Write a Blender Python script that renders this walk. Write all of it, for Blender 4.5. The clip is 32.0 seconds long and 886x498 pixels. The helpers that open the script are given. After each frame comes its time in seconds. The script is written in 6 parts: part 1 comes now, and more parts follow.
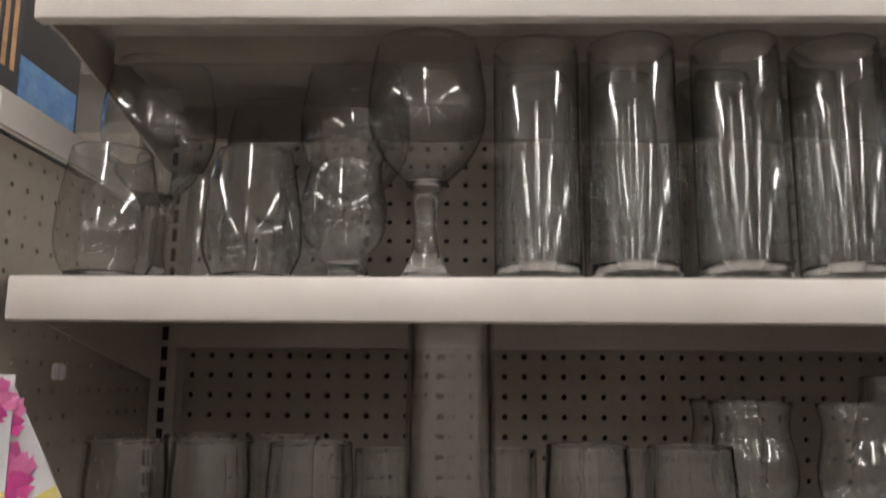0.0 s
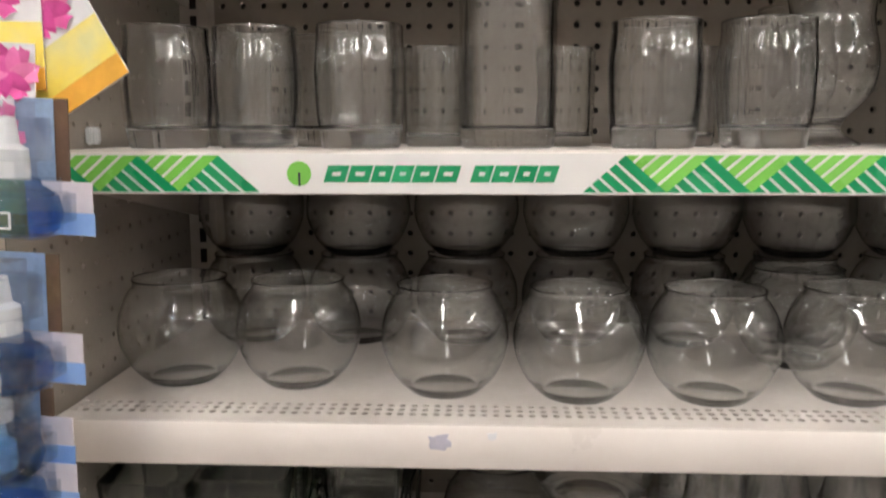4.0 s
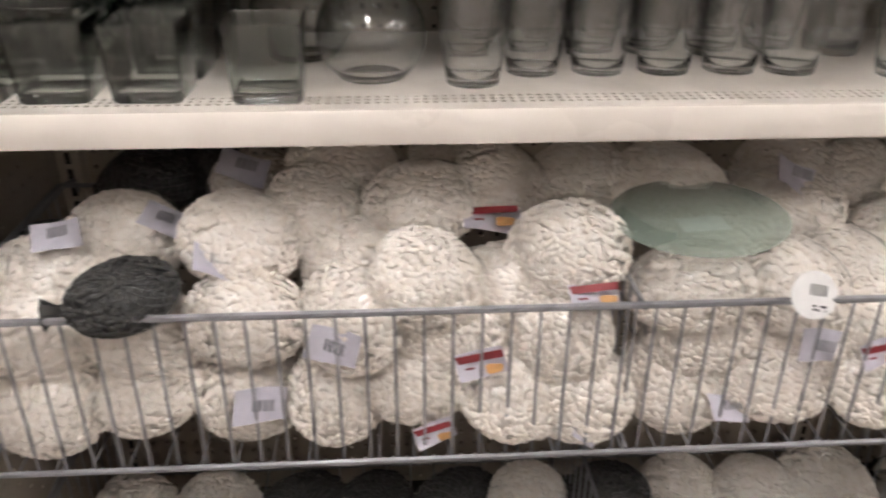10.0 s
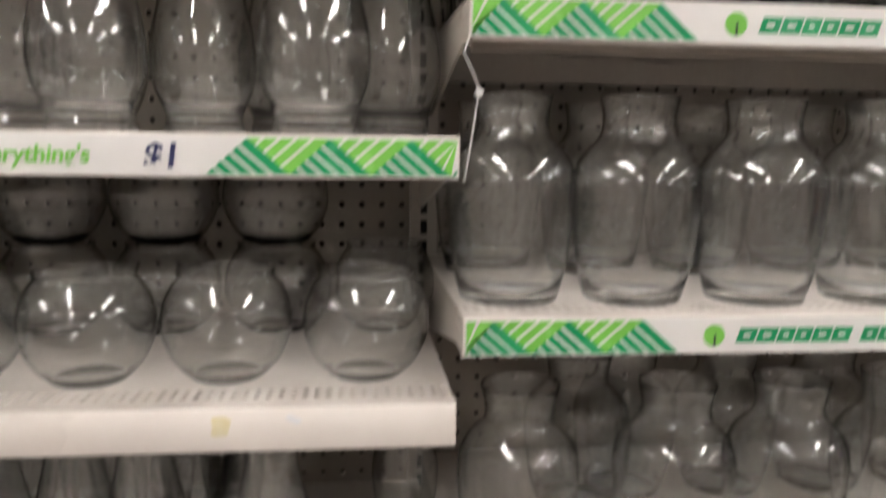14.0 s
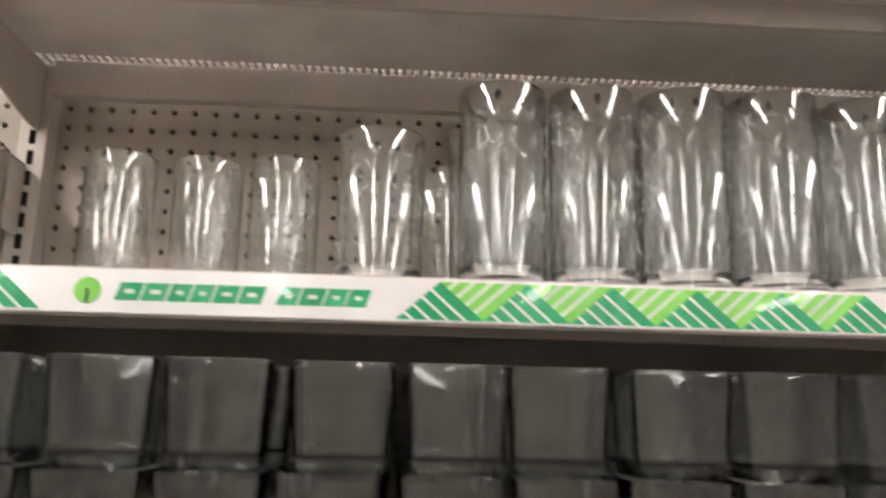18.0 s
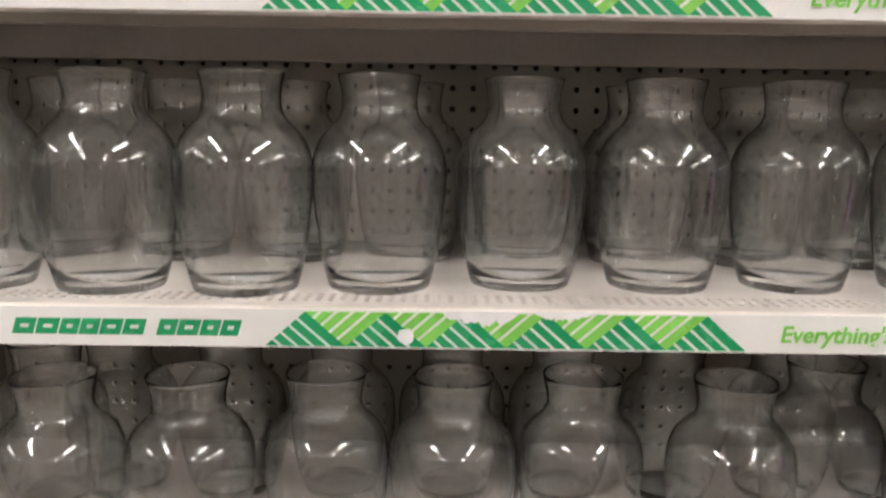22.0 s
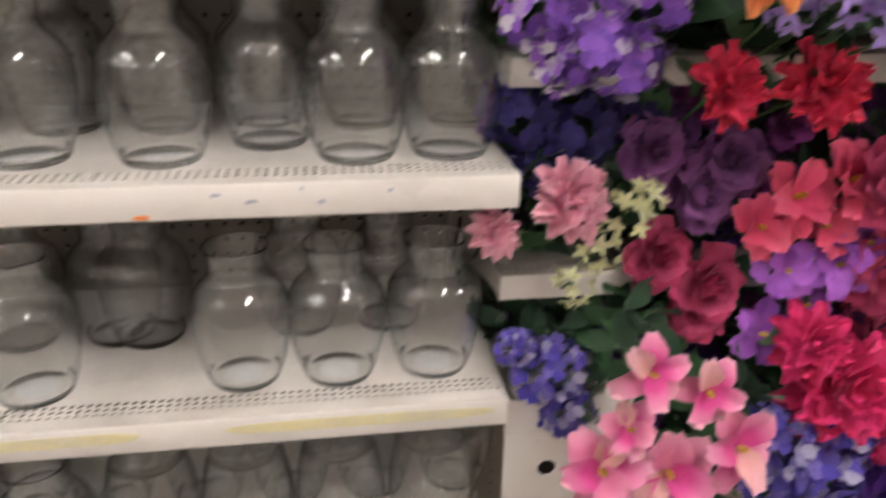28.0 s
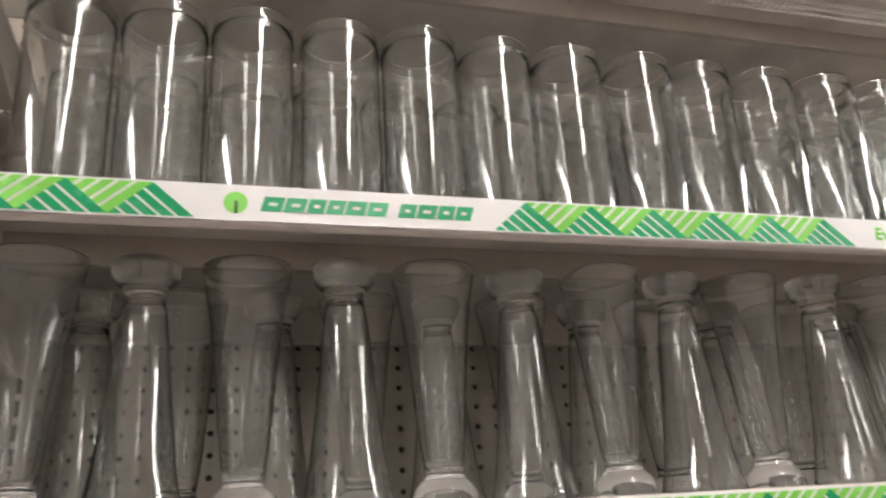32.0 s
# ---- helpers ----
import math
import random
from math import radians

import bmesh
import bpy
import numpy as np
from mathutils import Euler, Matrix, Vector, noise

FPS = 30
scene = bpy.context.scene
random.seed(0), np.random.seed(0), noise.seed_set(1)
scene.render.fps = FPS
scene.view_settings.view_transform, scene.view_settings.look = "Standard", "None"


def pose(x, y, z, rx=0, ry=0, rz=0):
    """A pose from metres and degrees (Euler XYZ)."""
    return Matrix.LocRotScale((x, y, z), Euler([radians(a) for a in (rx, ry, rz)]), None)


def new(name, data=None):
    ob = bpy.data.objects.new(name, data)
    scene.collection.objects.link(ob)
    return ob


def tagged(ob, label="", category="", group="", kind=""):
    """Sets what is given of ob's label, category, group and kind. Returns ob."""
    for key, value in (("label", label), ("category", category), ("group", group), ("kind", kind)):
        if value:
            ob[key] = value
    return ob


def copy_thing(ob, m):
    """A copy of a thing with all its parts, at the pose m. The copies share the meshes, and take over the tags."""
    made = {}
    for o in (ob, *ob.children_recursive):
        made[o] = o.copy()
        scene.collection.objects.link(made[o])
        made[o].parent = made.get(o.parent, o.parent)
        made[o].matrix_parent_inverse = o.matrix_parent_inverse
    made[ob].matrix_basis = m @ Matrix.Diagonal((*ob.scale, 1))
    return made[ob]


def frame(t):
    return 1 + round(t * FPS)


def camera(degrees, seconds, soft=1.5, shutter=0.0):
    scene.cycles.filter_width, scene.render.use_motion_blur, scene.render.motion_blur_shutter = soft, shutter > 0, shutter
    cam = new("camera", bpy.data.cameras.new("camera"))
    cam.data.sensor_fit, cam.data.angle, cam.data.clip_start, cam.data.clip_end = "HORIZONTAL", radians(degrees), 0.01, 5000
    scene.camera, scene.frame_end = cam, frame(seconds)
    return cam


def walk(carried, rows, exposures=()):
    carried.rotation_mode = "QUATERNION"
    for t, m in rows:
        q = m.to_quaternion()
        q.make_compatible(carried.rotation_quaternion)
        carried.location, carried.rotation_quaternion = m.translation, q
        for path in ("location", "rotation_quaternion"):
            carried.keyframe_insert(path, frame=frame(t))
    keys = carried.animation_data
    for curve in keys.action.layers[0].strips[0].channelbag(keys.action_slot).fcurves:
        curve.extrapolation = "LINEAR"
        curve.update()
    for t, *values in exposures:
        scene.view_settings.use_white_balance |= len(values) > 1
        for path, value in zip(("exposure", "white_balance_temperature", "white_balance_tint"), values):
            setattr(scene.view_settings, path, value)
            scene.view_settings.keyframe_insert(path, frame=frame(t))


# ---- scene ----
EXPOSURES = [(0.0, -1.25), (1.0, -0.65), (2.0, -0.75), (3.0, -0.75), (4.0, -0.4), (7.0, -0.45), (8.0, -0.3), (9.0, -0.2), (11.0, -0.2), (12.0, -0.2), (13.0, -0.25), (14.0, -0.45), (15.0, -0.45), (17.5, -0.35), (18.0, -0.25), (19.0, -0.45), (20.0, -0.3), (21.0, -0.2), (22.0, -0.3), (23.0, -0.2), (24.0, -0.2), (27.0, -0.15), (28.0, -0.2), (29.0, 0.1), (30.0, 0.0), (31.0, -0.5), (32.0, -0.55)]
TUBE_STRENGTH = 54.0
LAMP_X = (-4.05, -1.0, 2.05, 5.1)
LAMP_Y = (-12.36, -8.7, -5.04, -1.38, 2.28)
# ---- camera ----
cam = camera(57.96, 32.0, soft=1.9, shutter=0.5)


def aim(x, y, z, yaw, pitch, roll):
    """A pose from place, heading to the left, tilt up and roll."""
    return pose(x, y, z, 0, 0, yaw) @ pose(0, 0, 0, 90 + pitch) @ pose(0, 0, 0, 0, 0, roll)


PATH = [
    (0.0, aim(-0.847, -0.661, 1.620, 1.15, 9.63, 0.39)),
    (0.5, aim(-0.852, -0.647, 1.604, 1.18, 6.56, -0.05)),
    (1.0, aim(-0.857, -0.642, 1.590, 1.19, 4.13, -0.03)),
    (1.5, aim(-0.859, -0.644, 1.579, 0.93, 2.63, 0.69)),
    (2.0, aim(-0.860, -0.646, 1.565, 1.01, 1.05, 0.67)),
    (2.5, aim(-0.864, -0.641, 1.548, 1.64, -1.12, 0.38)),
    (3.0, aim(-0.863, -0.637, 1.532, 2.24, -3.07, 0.45)),
    (3.5, aim(-0.872, -0.625, 1.508, 2.73, -5.91, 0.16)),
    (4.0, aim(-0.876, -0.614, 1.479, 2.73, -8.40, -0.09)),
    (4.5, aim(-0.872, -0.610, 1.463, 2.37, -10.55, 0.37)),
    (6.5, aim(-0.857, -0.646, 1.370, 3.48, -15.73, -0.33)),
    (7.0, aim(-0.855, -0.653, 1.358, 3.04, -18.75, -0.25)),
    (7.5, aim(-0.850, -0.677, 1.335, 3.50, -21.86, -0.17)),
    (8.0, aim(-0.851, -0.705, 1.317, 2.80, -24.12, 0.02)),
    (8.5, aim(-0.846, -0.726, 1.304, 2.11, -25.40, 0.28)),
    (9.0, aim(-0.836, -0.740, 1.290, 1.34, -26.41, -0.16)),
    (9.5, aim(-0.800, -0.756, 1.272, -0.44, -27.18, -0.18)),
    (10.0, aim(-0.747, -0.768, 1.262, -3.75, -27.34, 0.36)),
    (10.5, aim(-0.680, -0.763, 1.261, -10.16, -27.90, -0.35)),
    (11.0, aim(-0.604, -0.757, 1.261, -13.95, -27.41, -1.45)),
    (11.5, aim(-0.516, -0.742, 1.257, -17.86, -24.15, -2.11)),
    (12.0, aim(-0.421, -0.720, 1.271, -21.40, -21.42, -0.06)),
    (12.5, aim(-0.339, -0.657, 1.307, -19.53, -21.98, 1.02)),
    (13.0, aim(-0.255, -0.635, 1.360, -14.70, -21.65, 1.90)),
    (13.5, aim(-0.170, -0.630, 1.403, -9.88, -16.10, 1.46)),
    (14.0, aim(-0.086, -0.633, 1.464, -6.40, -8.02, 0.88)),
    (14.5, aim(-0.013, -0.659, 1.523, -4.15, -1.92, 1.89)),
    (15.0, aim(0.055, -0.680, 1.573, -2.52, 2.76, 2.37)),
    (15.5, aim(0.100, -0.695, 1.608, -1.63, 6.44, 2.43)),
    (17.5, aim(0.352, -0.583, 1.705, -1.95, 14.15, 0.80)),
    (18.0, aim(0.443, -0.572, 1.691, -2.92, 12.35, 1.36)),
    (18.5, aim(0.514, -0.594, 1.664, -3.95, 9.78, 1.30)),
    (19.0, aim(0.575, -0.613, 1.625, -3.55, 5.74, 1.45)),
    (19.5, aim(0.598, -0.620, 1.593, -1.88, 2.91, 1.25)),
    (20.0, aim(0.597, -0.612, 1.564, -0.99, 0.75, 1.11)),
    (20.5, aim(0.589, -0.610, 1.535, -1.12, -1.44, 1.13)),
    (21.0, aim(0.579, -0.608, 1.509, -1.09, -4.08, 1.01)),
    (21.5, aim(0.572, -0.610, 1.489, -0.86, -6.79, 0.87)),
    (22.0, aim(0.568, -0.613, 1.462, -0.42, -9.00, 0.83)),
    (22.5, aim(0.570, -0.609, 1.432, -0.37, -11.04, 0.70)),
    (23.0, aim(0.570, -0.607, 1.406, 0.00, -13.36, 0.59)),
    (23.5, aim(0.566, -0.608, 1.388, 0.79, -16.06, 0.50)),
    (24.0, aim(0.565, -0.607, 1.370, 1.34, -18.62, 0.01)),
    (24.5, aim(0.570, -0.608, 1.356, 1.18, -21.27, 0.02)),
    (26.5, aim(0.664, -0.756, 1.284, 4.26, -29.31, -1.58)),
    (27.0, aim(0.768, -0.786, 1.294, -2.23, -27.42, -1.34)),
    (27.5, aim(0.898, -0.782, 1.296, -7.07, -25.67, -0.04)),
    (28.0, aim(1.009, -0.775, 1.316, -9.26, -23.23, 1.13)),
    (28.5, aim(1.129, -0.774, 1.366, -12.03, -18.31, 2.31)),
    (29.0, aim(1.203, -0.766, 1.428, -12.00, -11.49, 1.38)),
    (29.5, aim(1.270, -0.696, 1.489, -13.29, -3.97, 1.51)),
    (30.0, aim(1.320, -0.642, 1.551, -12.12, 4.03, -0.14)),
    (30.5, aim(1.346, -0.623, 1.580, -11.26, 9.82, -0.28)),
    (31.0, aim(1.365, -0.628, 1.599, -12.18, 16.40, -2.55)),
    (31.5, aim(1.392, -0.612, 1.606, -13.69, 20.16, -2.58)),
    (32.0, aim(1.424, -0.605, 1.591, -16.74, 20.35, -3.86)),
]
walk(cam, PATH, EXPOSURES)
# ---- light ----
world = bpy.data.worlds.new("world")
world.use_nodes = True
world.node_tree.nodes["Background"].inputs[0].default_value = (0.75, 0.72, 0.68, 1)
world.node_tree.nodes["Background"].inputs[1].default_value = 0.05
scene.world = world

# ---- materials ----


def nodes_of(name):
    m = bpy.data.materials.new(name)
    m.use_nodes = True
    nt = m.node_tree
    return m, nt, nt.nodes["Principled BSDF"]


def link(nt, a, b):
    nt.links.new(a, b)


def painted(name, color, rough=0.4, var=0.08, scale=9.0, metal=0.0, bump=0.05, fine=160.0, stain=None, coat=0.0, ior=1.5):
    """A surface with two scales of variation: broad wear and fine grain."""
    m, nt, p = nodes_of(name)
    tc = nt.nodes.new("ShaderNodeTexCoord")
    info = nt.nodes.new("ShaderNodeObjectInfo")
    shift = nt.nodes.new("ShaderNodeVectorMath")
    shift.operation = "MULTIPLY_ADD"
    link(nt, info.outputs["Random"], shift.inputs[0])
    shift.inputs[1].default_value = (7, 3, 5)
    link(nt, tc.outputs["Object"], shift.inputs[2])
    big = nt.nodes.new("ShaderNodeTexNoise")
    big.inputs["Scale"].default_value, big.inputs["Detail"].default_value = scale, 6
    small = nt.nodes.new("ShaderNodeTexNoise")
    small.inputs["Scale"].default_value, small.inputs["Detail"].default_value = fine, 3
    link(nt, shift.outputs[0], big.inputs["Vector"])
    link(nt, shift.outputs[0], small.inputs["Vector"])
    ramp = nt.nodes.new("ShaderNodeValToRGB")
    lo = [max(0.0, c * (1 - var * 1.6)) for c in color] if stain is None else stain
    hi = [min(1.0, c * (1 + var)) for c in color]
    ramp.color_ramp.elements[0].position, ramp.color_ramp.elements[1].position = 0.3, 0.62
    ramp.color_ramp.elements[0].color, ramp.color_ramp.elements[1].color = (*lo, 1), (*hi, 1)
    link(nt, big.outputs["Fac"], ramp.inputs[0])
    mix = nt.nodes.new("ShaderNodeMix")
    mix.data_type, mix.blend_type = "RGBA", "OVERLAY"
    mix.inputs["Factor"].default_value = var * 1.5
    link(nt, ramp.outputs[0], mix.inputs[6])
    link(nt, small.outputs["Fac"], mix.inputs[7])
    link(nt, mix.outputs[2], p.inputs["Base Color"])
    rr = nt.nodes.new("ShaderNodeMapRange")
    rr.inputs["To Min"].default_value, rr.inputs["To Max"].default_value = max(0.02, rough - 0.08), min(1, rough + 0.12)
    link(nt, big.outputs["Fac"], rr.inputs["Value"])
    link(nt, rr.outputs[0], p.inputs["Roughness"])
    p.inputs["Metallic"].default_value, p.inputs["IOR"].default_value = metal, ior
    p.inputs["Coat Weight"].default_value = coat
    if bump:
        b = nt.nodes.new("ShaderNodeBump")
        b.inputs["Strength"].default_value, b.inputs["Distance"].default_value = bump, 0.002
        link(nt, small.outputs["Fac"], b.inputs["Height"])
        link(nt, b.outputs[0], p.inputs["Normal"])
    return m


def glassy(name, tint, f0=0.05, wave=0.08, wave_scale=26.0, solid=0.0, stretch=1.0, rough=0.015):
    """Clear pressed glass wall: see-through, with gloss that rises at a glancing view and slow mould waves."""
    m, nt, p = nodes_of(name)
    clear = nt.nodes.new("ShaderNodeBsdfTransparent")
    clear.inputs["Color"].default_value = (*tint, 1)
    gloss = nt.nodes.new("ShaderNodeBsdfGlossy")
    gloss.inputs["Roughness"].default_value = rough
    tc = nt.nodes.new("ShaderNodeTexCoord")
    info = nt.nodes.new("ShaderNodeObjectInfo")
    shift = nt.nodes.new("ShaderNodeVectorMath")
    shift.operation = "MULTIPLY_ADD"
    link(nt, info.outputs["Random"], shift.inputs[0])
    shift.inputs[1].default_value = (3, 9, 4)
    link(nt, tc.outputs["Object"], shift.inputs[2])
    n = nt.nodes.new("ShaderNodeTexNoise")
    n.inputs["Scale"].default_value, n.inputs["Detail"].default_value = wave_scale, 1.5
    squash = nt.nodes.new("ShaderNodeVectorMath")
    squash.operation = "MULTIPLY"
    squash.inputs[1].default_value = (1, 1, stretch)
    link(nt, shift.outputs[0], squash.inputs[0])
    link(nt, squash.outputs[0], n.inputs["Vector"])
    b = nt.nodes.new("ShaderNodeBump")
    b.inputs["Strength"].default_value, b.inputs["Distance"].default_value = wave, 0.004
    link(nt, n.outputs["Fac"], b.inputs["Height"])
    facing = nt.nodes.new("ShaderNodeLayerWeight")
    facing.inputs["Blend"].default_value = 0.5
    power = nt.nodes.new("ShaderNodeMath")
    power.operation = "POWER"
    power.inputs[1].default_value = 4.0
    link(nt, facing.outputs["Facing"], power.inputs[0])
    scale = nt.nodes.new("ShaderNodeMath")
    scale.operation = "MULTIPLY_ADD"
    scale.inputs[1].default_value, scale.inputs[2].default_value = 0.85 - f0, f0
    link(nt, power.outputs[0], scale.inputs[0])
    for node in (gloss, facing):
        link(nt, b.outputs[0], node.inputs["Normal"])
    mix = nt.nodes.new("ShaderNodeMixShader")
    link(nt, scale.outputs[0], mix.inputs[0])
    link(nt, clear.outputs[0], mix.inputs[1])
    link(nt, gloss.outputs[0], mix.inputs[2])
    last = mix
    if solid:
        p.inputs["Base Color"].default_value = (*tint, 1)
        p.inputs["Transmission Weight"].default_value = 1.0
        p.inputs["Roughness"].default_value = 0.0
        p.inputs["IOR"].default_value = 1.46
        link(nt, b.outputs[0], p.inputs["Normal"])
        last = nt.nodes.new("ShaderNodeMixShader")
        last.inputs[0].default_value = solid
        link(nt, mix.outputs[0], last.inputs[1])
        link(nt, p.outputs[0], last.inputs[2])
    out = [k for k in nt.nodes if k.bl_idname == "ShaderNodeOutputMaterial"][0]
    link(nt, last.outputs[0], out.inputs["Surface"])
    return m


def clear_glass(name, tint, wave, wave_scale, stretch=1.0, shine=0.07):
    """Solid clear glass with slow mould waves that differ from piece to piece."""
    m, nt, p = nodes_of(name)
    p.inputs["Base Color"].default_value = (*tint, 1)
    p.inputs["Transmission Weight"].default_value = 1.0
    p.inputs["Roughness"].default_value = 0.0
    p.inputs["IOR"].default_value = 1.48
    tc, info = nt.nodes.new("ShaderNodeTexCoord"), nt.nodes.new("ShaderNodeObjectInfo")
    shift, squash = nt.nodes.new("ShaderNodeVectorMath"), nt.nodes.new("ShaderNodeVectorMath")
    shift.operation, squash.operation = "MULTIPLY_ADD", "MULTIPLY"
    link(nt, info.outputs["Random"], shift.inputs[0])
    shift.inputs[1].default_value = (3, 9, 4)
    link(nt, tc.outputs["Object"], shift.inputs[2])
    squash.inputs[1].default_value = (1, 1, stretch)
    link(nt, shift.outputs[0], squash.inputs[0])
    n = nt.nodes.new("ShaderNodeTexNoise")
    n.inputs["Scale"].default_value, n.inputs["Detail"].default_value = wave_scale, 1.5
    link(nt, squash.outputs[0], n.inputs["Vector"])
    b = nt.nodes.new("ShaderNodeBump")
    b.inputs["Strength"].default_value, b.inputs["Distance"].default_value = wave, 0.004
    link(nt, n.outputs["Fac"], b.inputs["Height"])
    link(nt, b.outputs[0], p.inputs["Normal"])
    gloss, mix = nt.nodes.new("ShaderNodeBsdfGlossy"), nt.nodes.new("ShaderNodeMixShader")
    gloss.inputs["Roughness"].default_value = 0.09
    link(nt, b.outputs[0], gloss.inputs["Normal"])
    mix.inputs[0].default_value = shine
    link(nt, p.outputs[0], mix.inputs[1])
    link(nt, gloss.outputs[0], mix.inputs[2])
    out = [k for k in nt.nodes if k.bl_idname == "ShaderNodeOutputMaterial"][0]
    link(nt, mix.outputs[0], out.inputs["Surface"])
    return m


def varied(name, colors, rough=0.6, sheen=0.0, scale=60.0, tip=None):
    """One of several colours for each loose piece of the mesh, with soft mottling."""
    m, nt, p = nodes_of(name)
    geo = nt.nodes.new("ShaderNodeNewGeometry")
    ramp = nt.nodes.new("ShaderNodeValToRGB")
    els = ramp.color_ramp.elements
    while len(els) < len(colors):
        els.new(0.5)
    for i, c in enumerate(colors):
        els[i].position = i / max(1, len(colors) - 1)
        els[i].color = (*c, 1)
    link(nt, geo.outputs["Random Per Island"], ramp.inputs[0])
    tc = nt.nodes.new("ShaderNodeTexCoord")
    n = nt.nodes.new("ShaderNodeTexNoise")
    n.inputs["Scale"].default_value, n.inputs["Detail"].default_value = scale, 4
    link(nt, tc.outputs["Object"], n.inputs["Vector"])
    mix = nt.nodes.new("ShaderNodeMix")
    mix.data_type, mix.blend_type = "RGBA", "OVERLAY"
    mix.inputs["Factor"].default_value = 0.45
    link(nt, ramp.outputs[0], mix.inputs[6])
    link(nt, n.outputs["Fac"], mix.inputs[7])
    link(nt, mix.outputs[2], p.inputs["Base Color"])
    if tip is not None:
        reach, span, dye = nt.nodes.new("ShaderNodeVectorMath"), nt.nodes.new("ShaderNodeMapRange"), nt.nodes.new("ShaderNodeMix")
        reach.operation, dye.data_type = "LENGTH", "RGBA"
        link(nt, tc.outputs["Object"], reach.inputs[0])
        span.inputs["From Min"].default_value, span.inputs["From Max"].default_value = 0.45, 1.1
        span.inputs["To Max"].default_value = 0.75
        link(nt, reach.outputs["Value"], span.inputs["Value"])
        link(nt, span.outputs[0], dye.inputs["Factor"])
        link(nt, mix.outputs[2], dye.inputs[6])
        dye.inputs[7].default_value = (*tip, 1)
        link(nt, dye.outputs[2], p.inputs["Base Color"])
    p.inputs["Roughness"].default_value = rough
    p.inputs["Sheen Weight"].default_value = sheen
    b = nt.nodes.new("ShaderNodeBump")
    b.inputs["Strength"].default_value, b.inputs["Distance"].default_value = 0.4, 0.002
    link(nt, n.outputs["Fac"], b.inputs["Height"])
    link(nt, b.outputs[0], p.inputs["Normal"])
    return m


def lamp_surface(name, color, strength):
    m, nt, p = nodes_of(name)
    p.inputs["Base Color"].default_value = (0.8, 0.8, 0.8, 1)
    p.inputs["Emission Color"].default_value = (*color, 1)
    p.inputs["Emission Strength"].default_value = strength
    return m


ENAMEL = painted("cream_enamel", (0.86, 0.80, 0.755), 0.28, 0.05, 6, coat=0.2, bump=0.02, stain=(0.80, 0.735, 0.69))
DECK = painted("cream_deck", (0.66, 0.605, 0.56), 0.4, 0.07, 11, bump=0.03, stain=(0.55, 0.495, 0.45))
PEG = painted("beige_pegboard", (0.36, 0.312, 0.262), 0.5, 0.05, 5, bump=0.03)
# near-black for recess shade behind holes and slots, and for a printed box
DARK = painted("shade_and_box_black", (0.03, 0.027, 0.025), 0.8, 0.1, 4)
UPRIGHT = painted("upright_enamel", (0.52, 0.465, 0.41), 0.4, 0.06, 7)
BLOCK_M = painted("unseen_block_brown", (0.40, 0.36, 0.33), 0.6, 0.5, 3, stain=(0.22, 0.20, 0.20))
POST_M = painted("tan_enamel_post", (0.62, 0.53, 0.45), 0.4, 0.06, 8)
PALE_P = painted("pale_card_band", (0.74, 0.67, 0.71), 0.35, 0.05, 40)
NET_M = painted("grey_net", (0.11, 0.11, 0.115), 0.4, 0.1, 40)
STRIP = painted("white_strip", (0.82, 0.80, 0.79), 0.2, 0.03, 14, bump=0.01, coat=0.3)
GREEN_D = painted("print_green", (0.012, 0.31, 0.12), 0.25, 0.04, 20, bump=0.0, coat=0.3)
GREEN_L = painted("print_lime", (0.22, 0.60, 0.10), 0.25, 0.04, 20, bump=0.0, coat=0.3)
PAPER = painted("white_paper", (0.80, 0.79, 0.80), 0.6, 0.05, 40)
PEEL_W = painted("torn_white_paper", (0.86, 0.84, 0.86), 0.7, 0.06, 60)
INK = painted("grey_ink", (0.10, 0.10, 0.11), 0.6, 0.05, 40, bump=0)
BLACK_INK = painted("black_ink", (0.02, 0.02, 0.025), 0.6, 0.05, 40, bump=0)
NAVY = painted("navy_ink", (0.03, 0.035, 0.12), 0.5, 0.05, 40, bump=0)
PEEL = painted("yellowed_adhesive", (0.74, 0.65, 0.38), 0.5, 0.15, 22, stain=(0.72, 0.66, 0.5))
YELLOW = painted("price_yellow", (0.72, 0.68, 0.12), 0.5, 0.1, 40)
ORANGE_P = painted("orange_scrap", (0.85, 0.25, 0.06), 0.6, 0.1, 40)
RED_P = painted("red_print", (0.22, 0.022, 0.03), 0.5, 0.1, 40)
TAN_P = painted("tan_print", (0.55, 0.30, 0.12), 0.5, 0.2, 60)
LILAC_P = painted("lilac_print", (0.52, 0.50, 0.58), 0.4, 0.08, 30)
GLASS = clear_glass("clear_glass", (0.985, 0.99, 0.98), 0.03, 22)
GLASS_WAVY = clear_glass("wavy_clear_glass", (0.985, 0.99, 0.98), 0.075, 40, 0.2, 0.05)
GLASS_RIPPLE = clear_glass("rippled_clear_glass", (0.985, 0.99, 0.98), 0.22, 60, 0.3, 0.09)
GLASS_SQ = clear_glass("greenish_glass", (0.78, 0.812, 0.79), 0.05, 34, 0.6, 0.03)
TAG_CLEAR = glassy("clear_tag_plastic", (0.88, 0.86, 0.86), 0.16, 0.8, 50, 0.0, 1.0, 0.12)
GLASS_PLATE = painted("frosted_green_glass", (0.36, 0.44, 0.385), 0.12, 0.08, 14, bump=0.02, coat=0.4)
GLASS_PLATE.node_tree.nodes["Principled BSDF"].inputs["Alpha"].default_value = 0.4
FILM = glassy("plastic_film", (0.985, 0.985, 0.985), 0.04, 0.8, 40, 0.0, 1.0, 0.22)
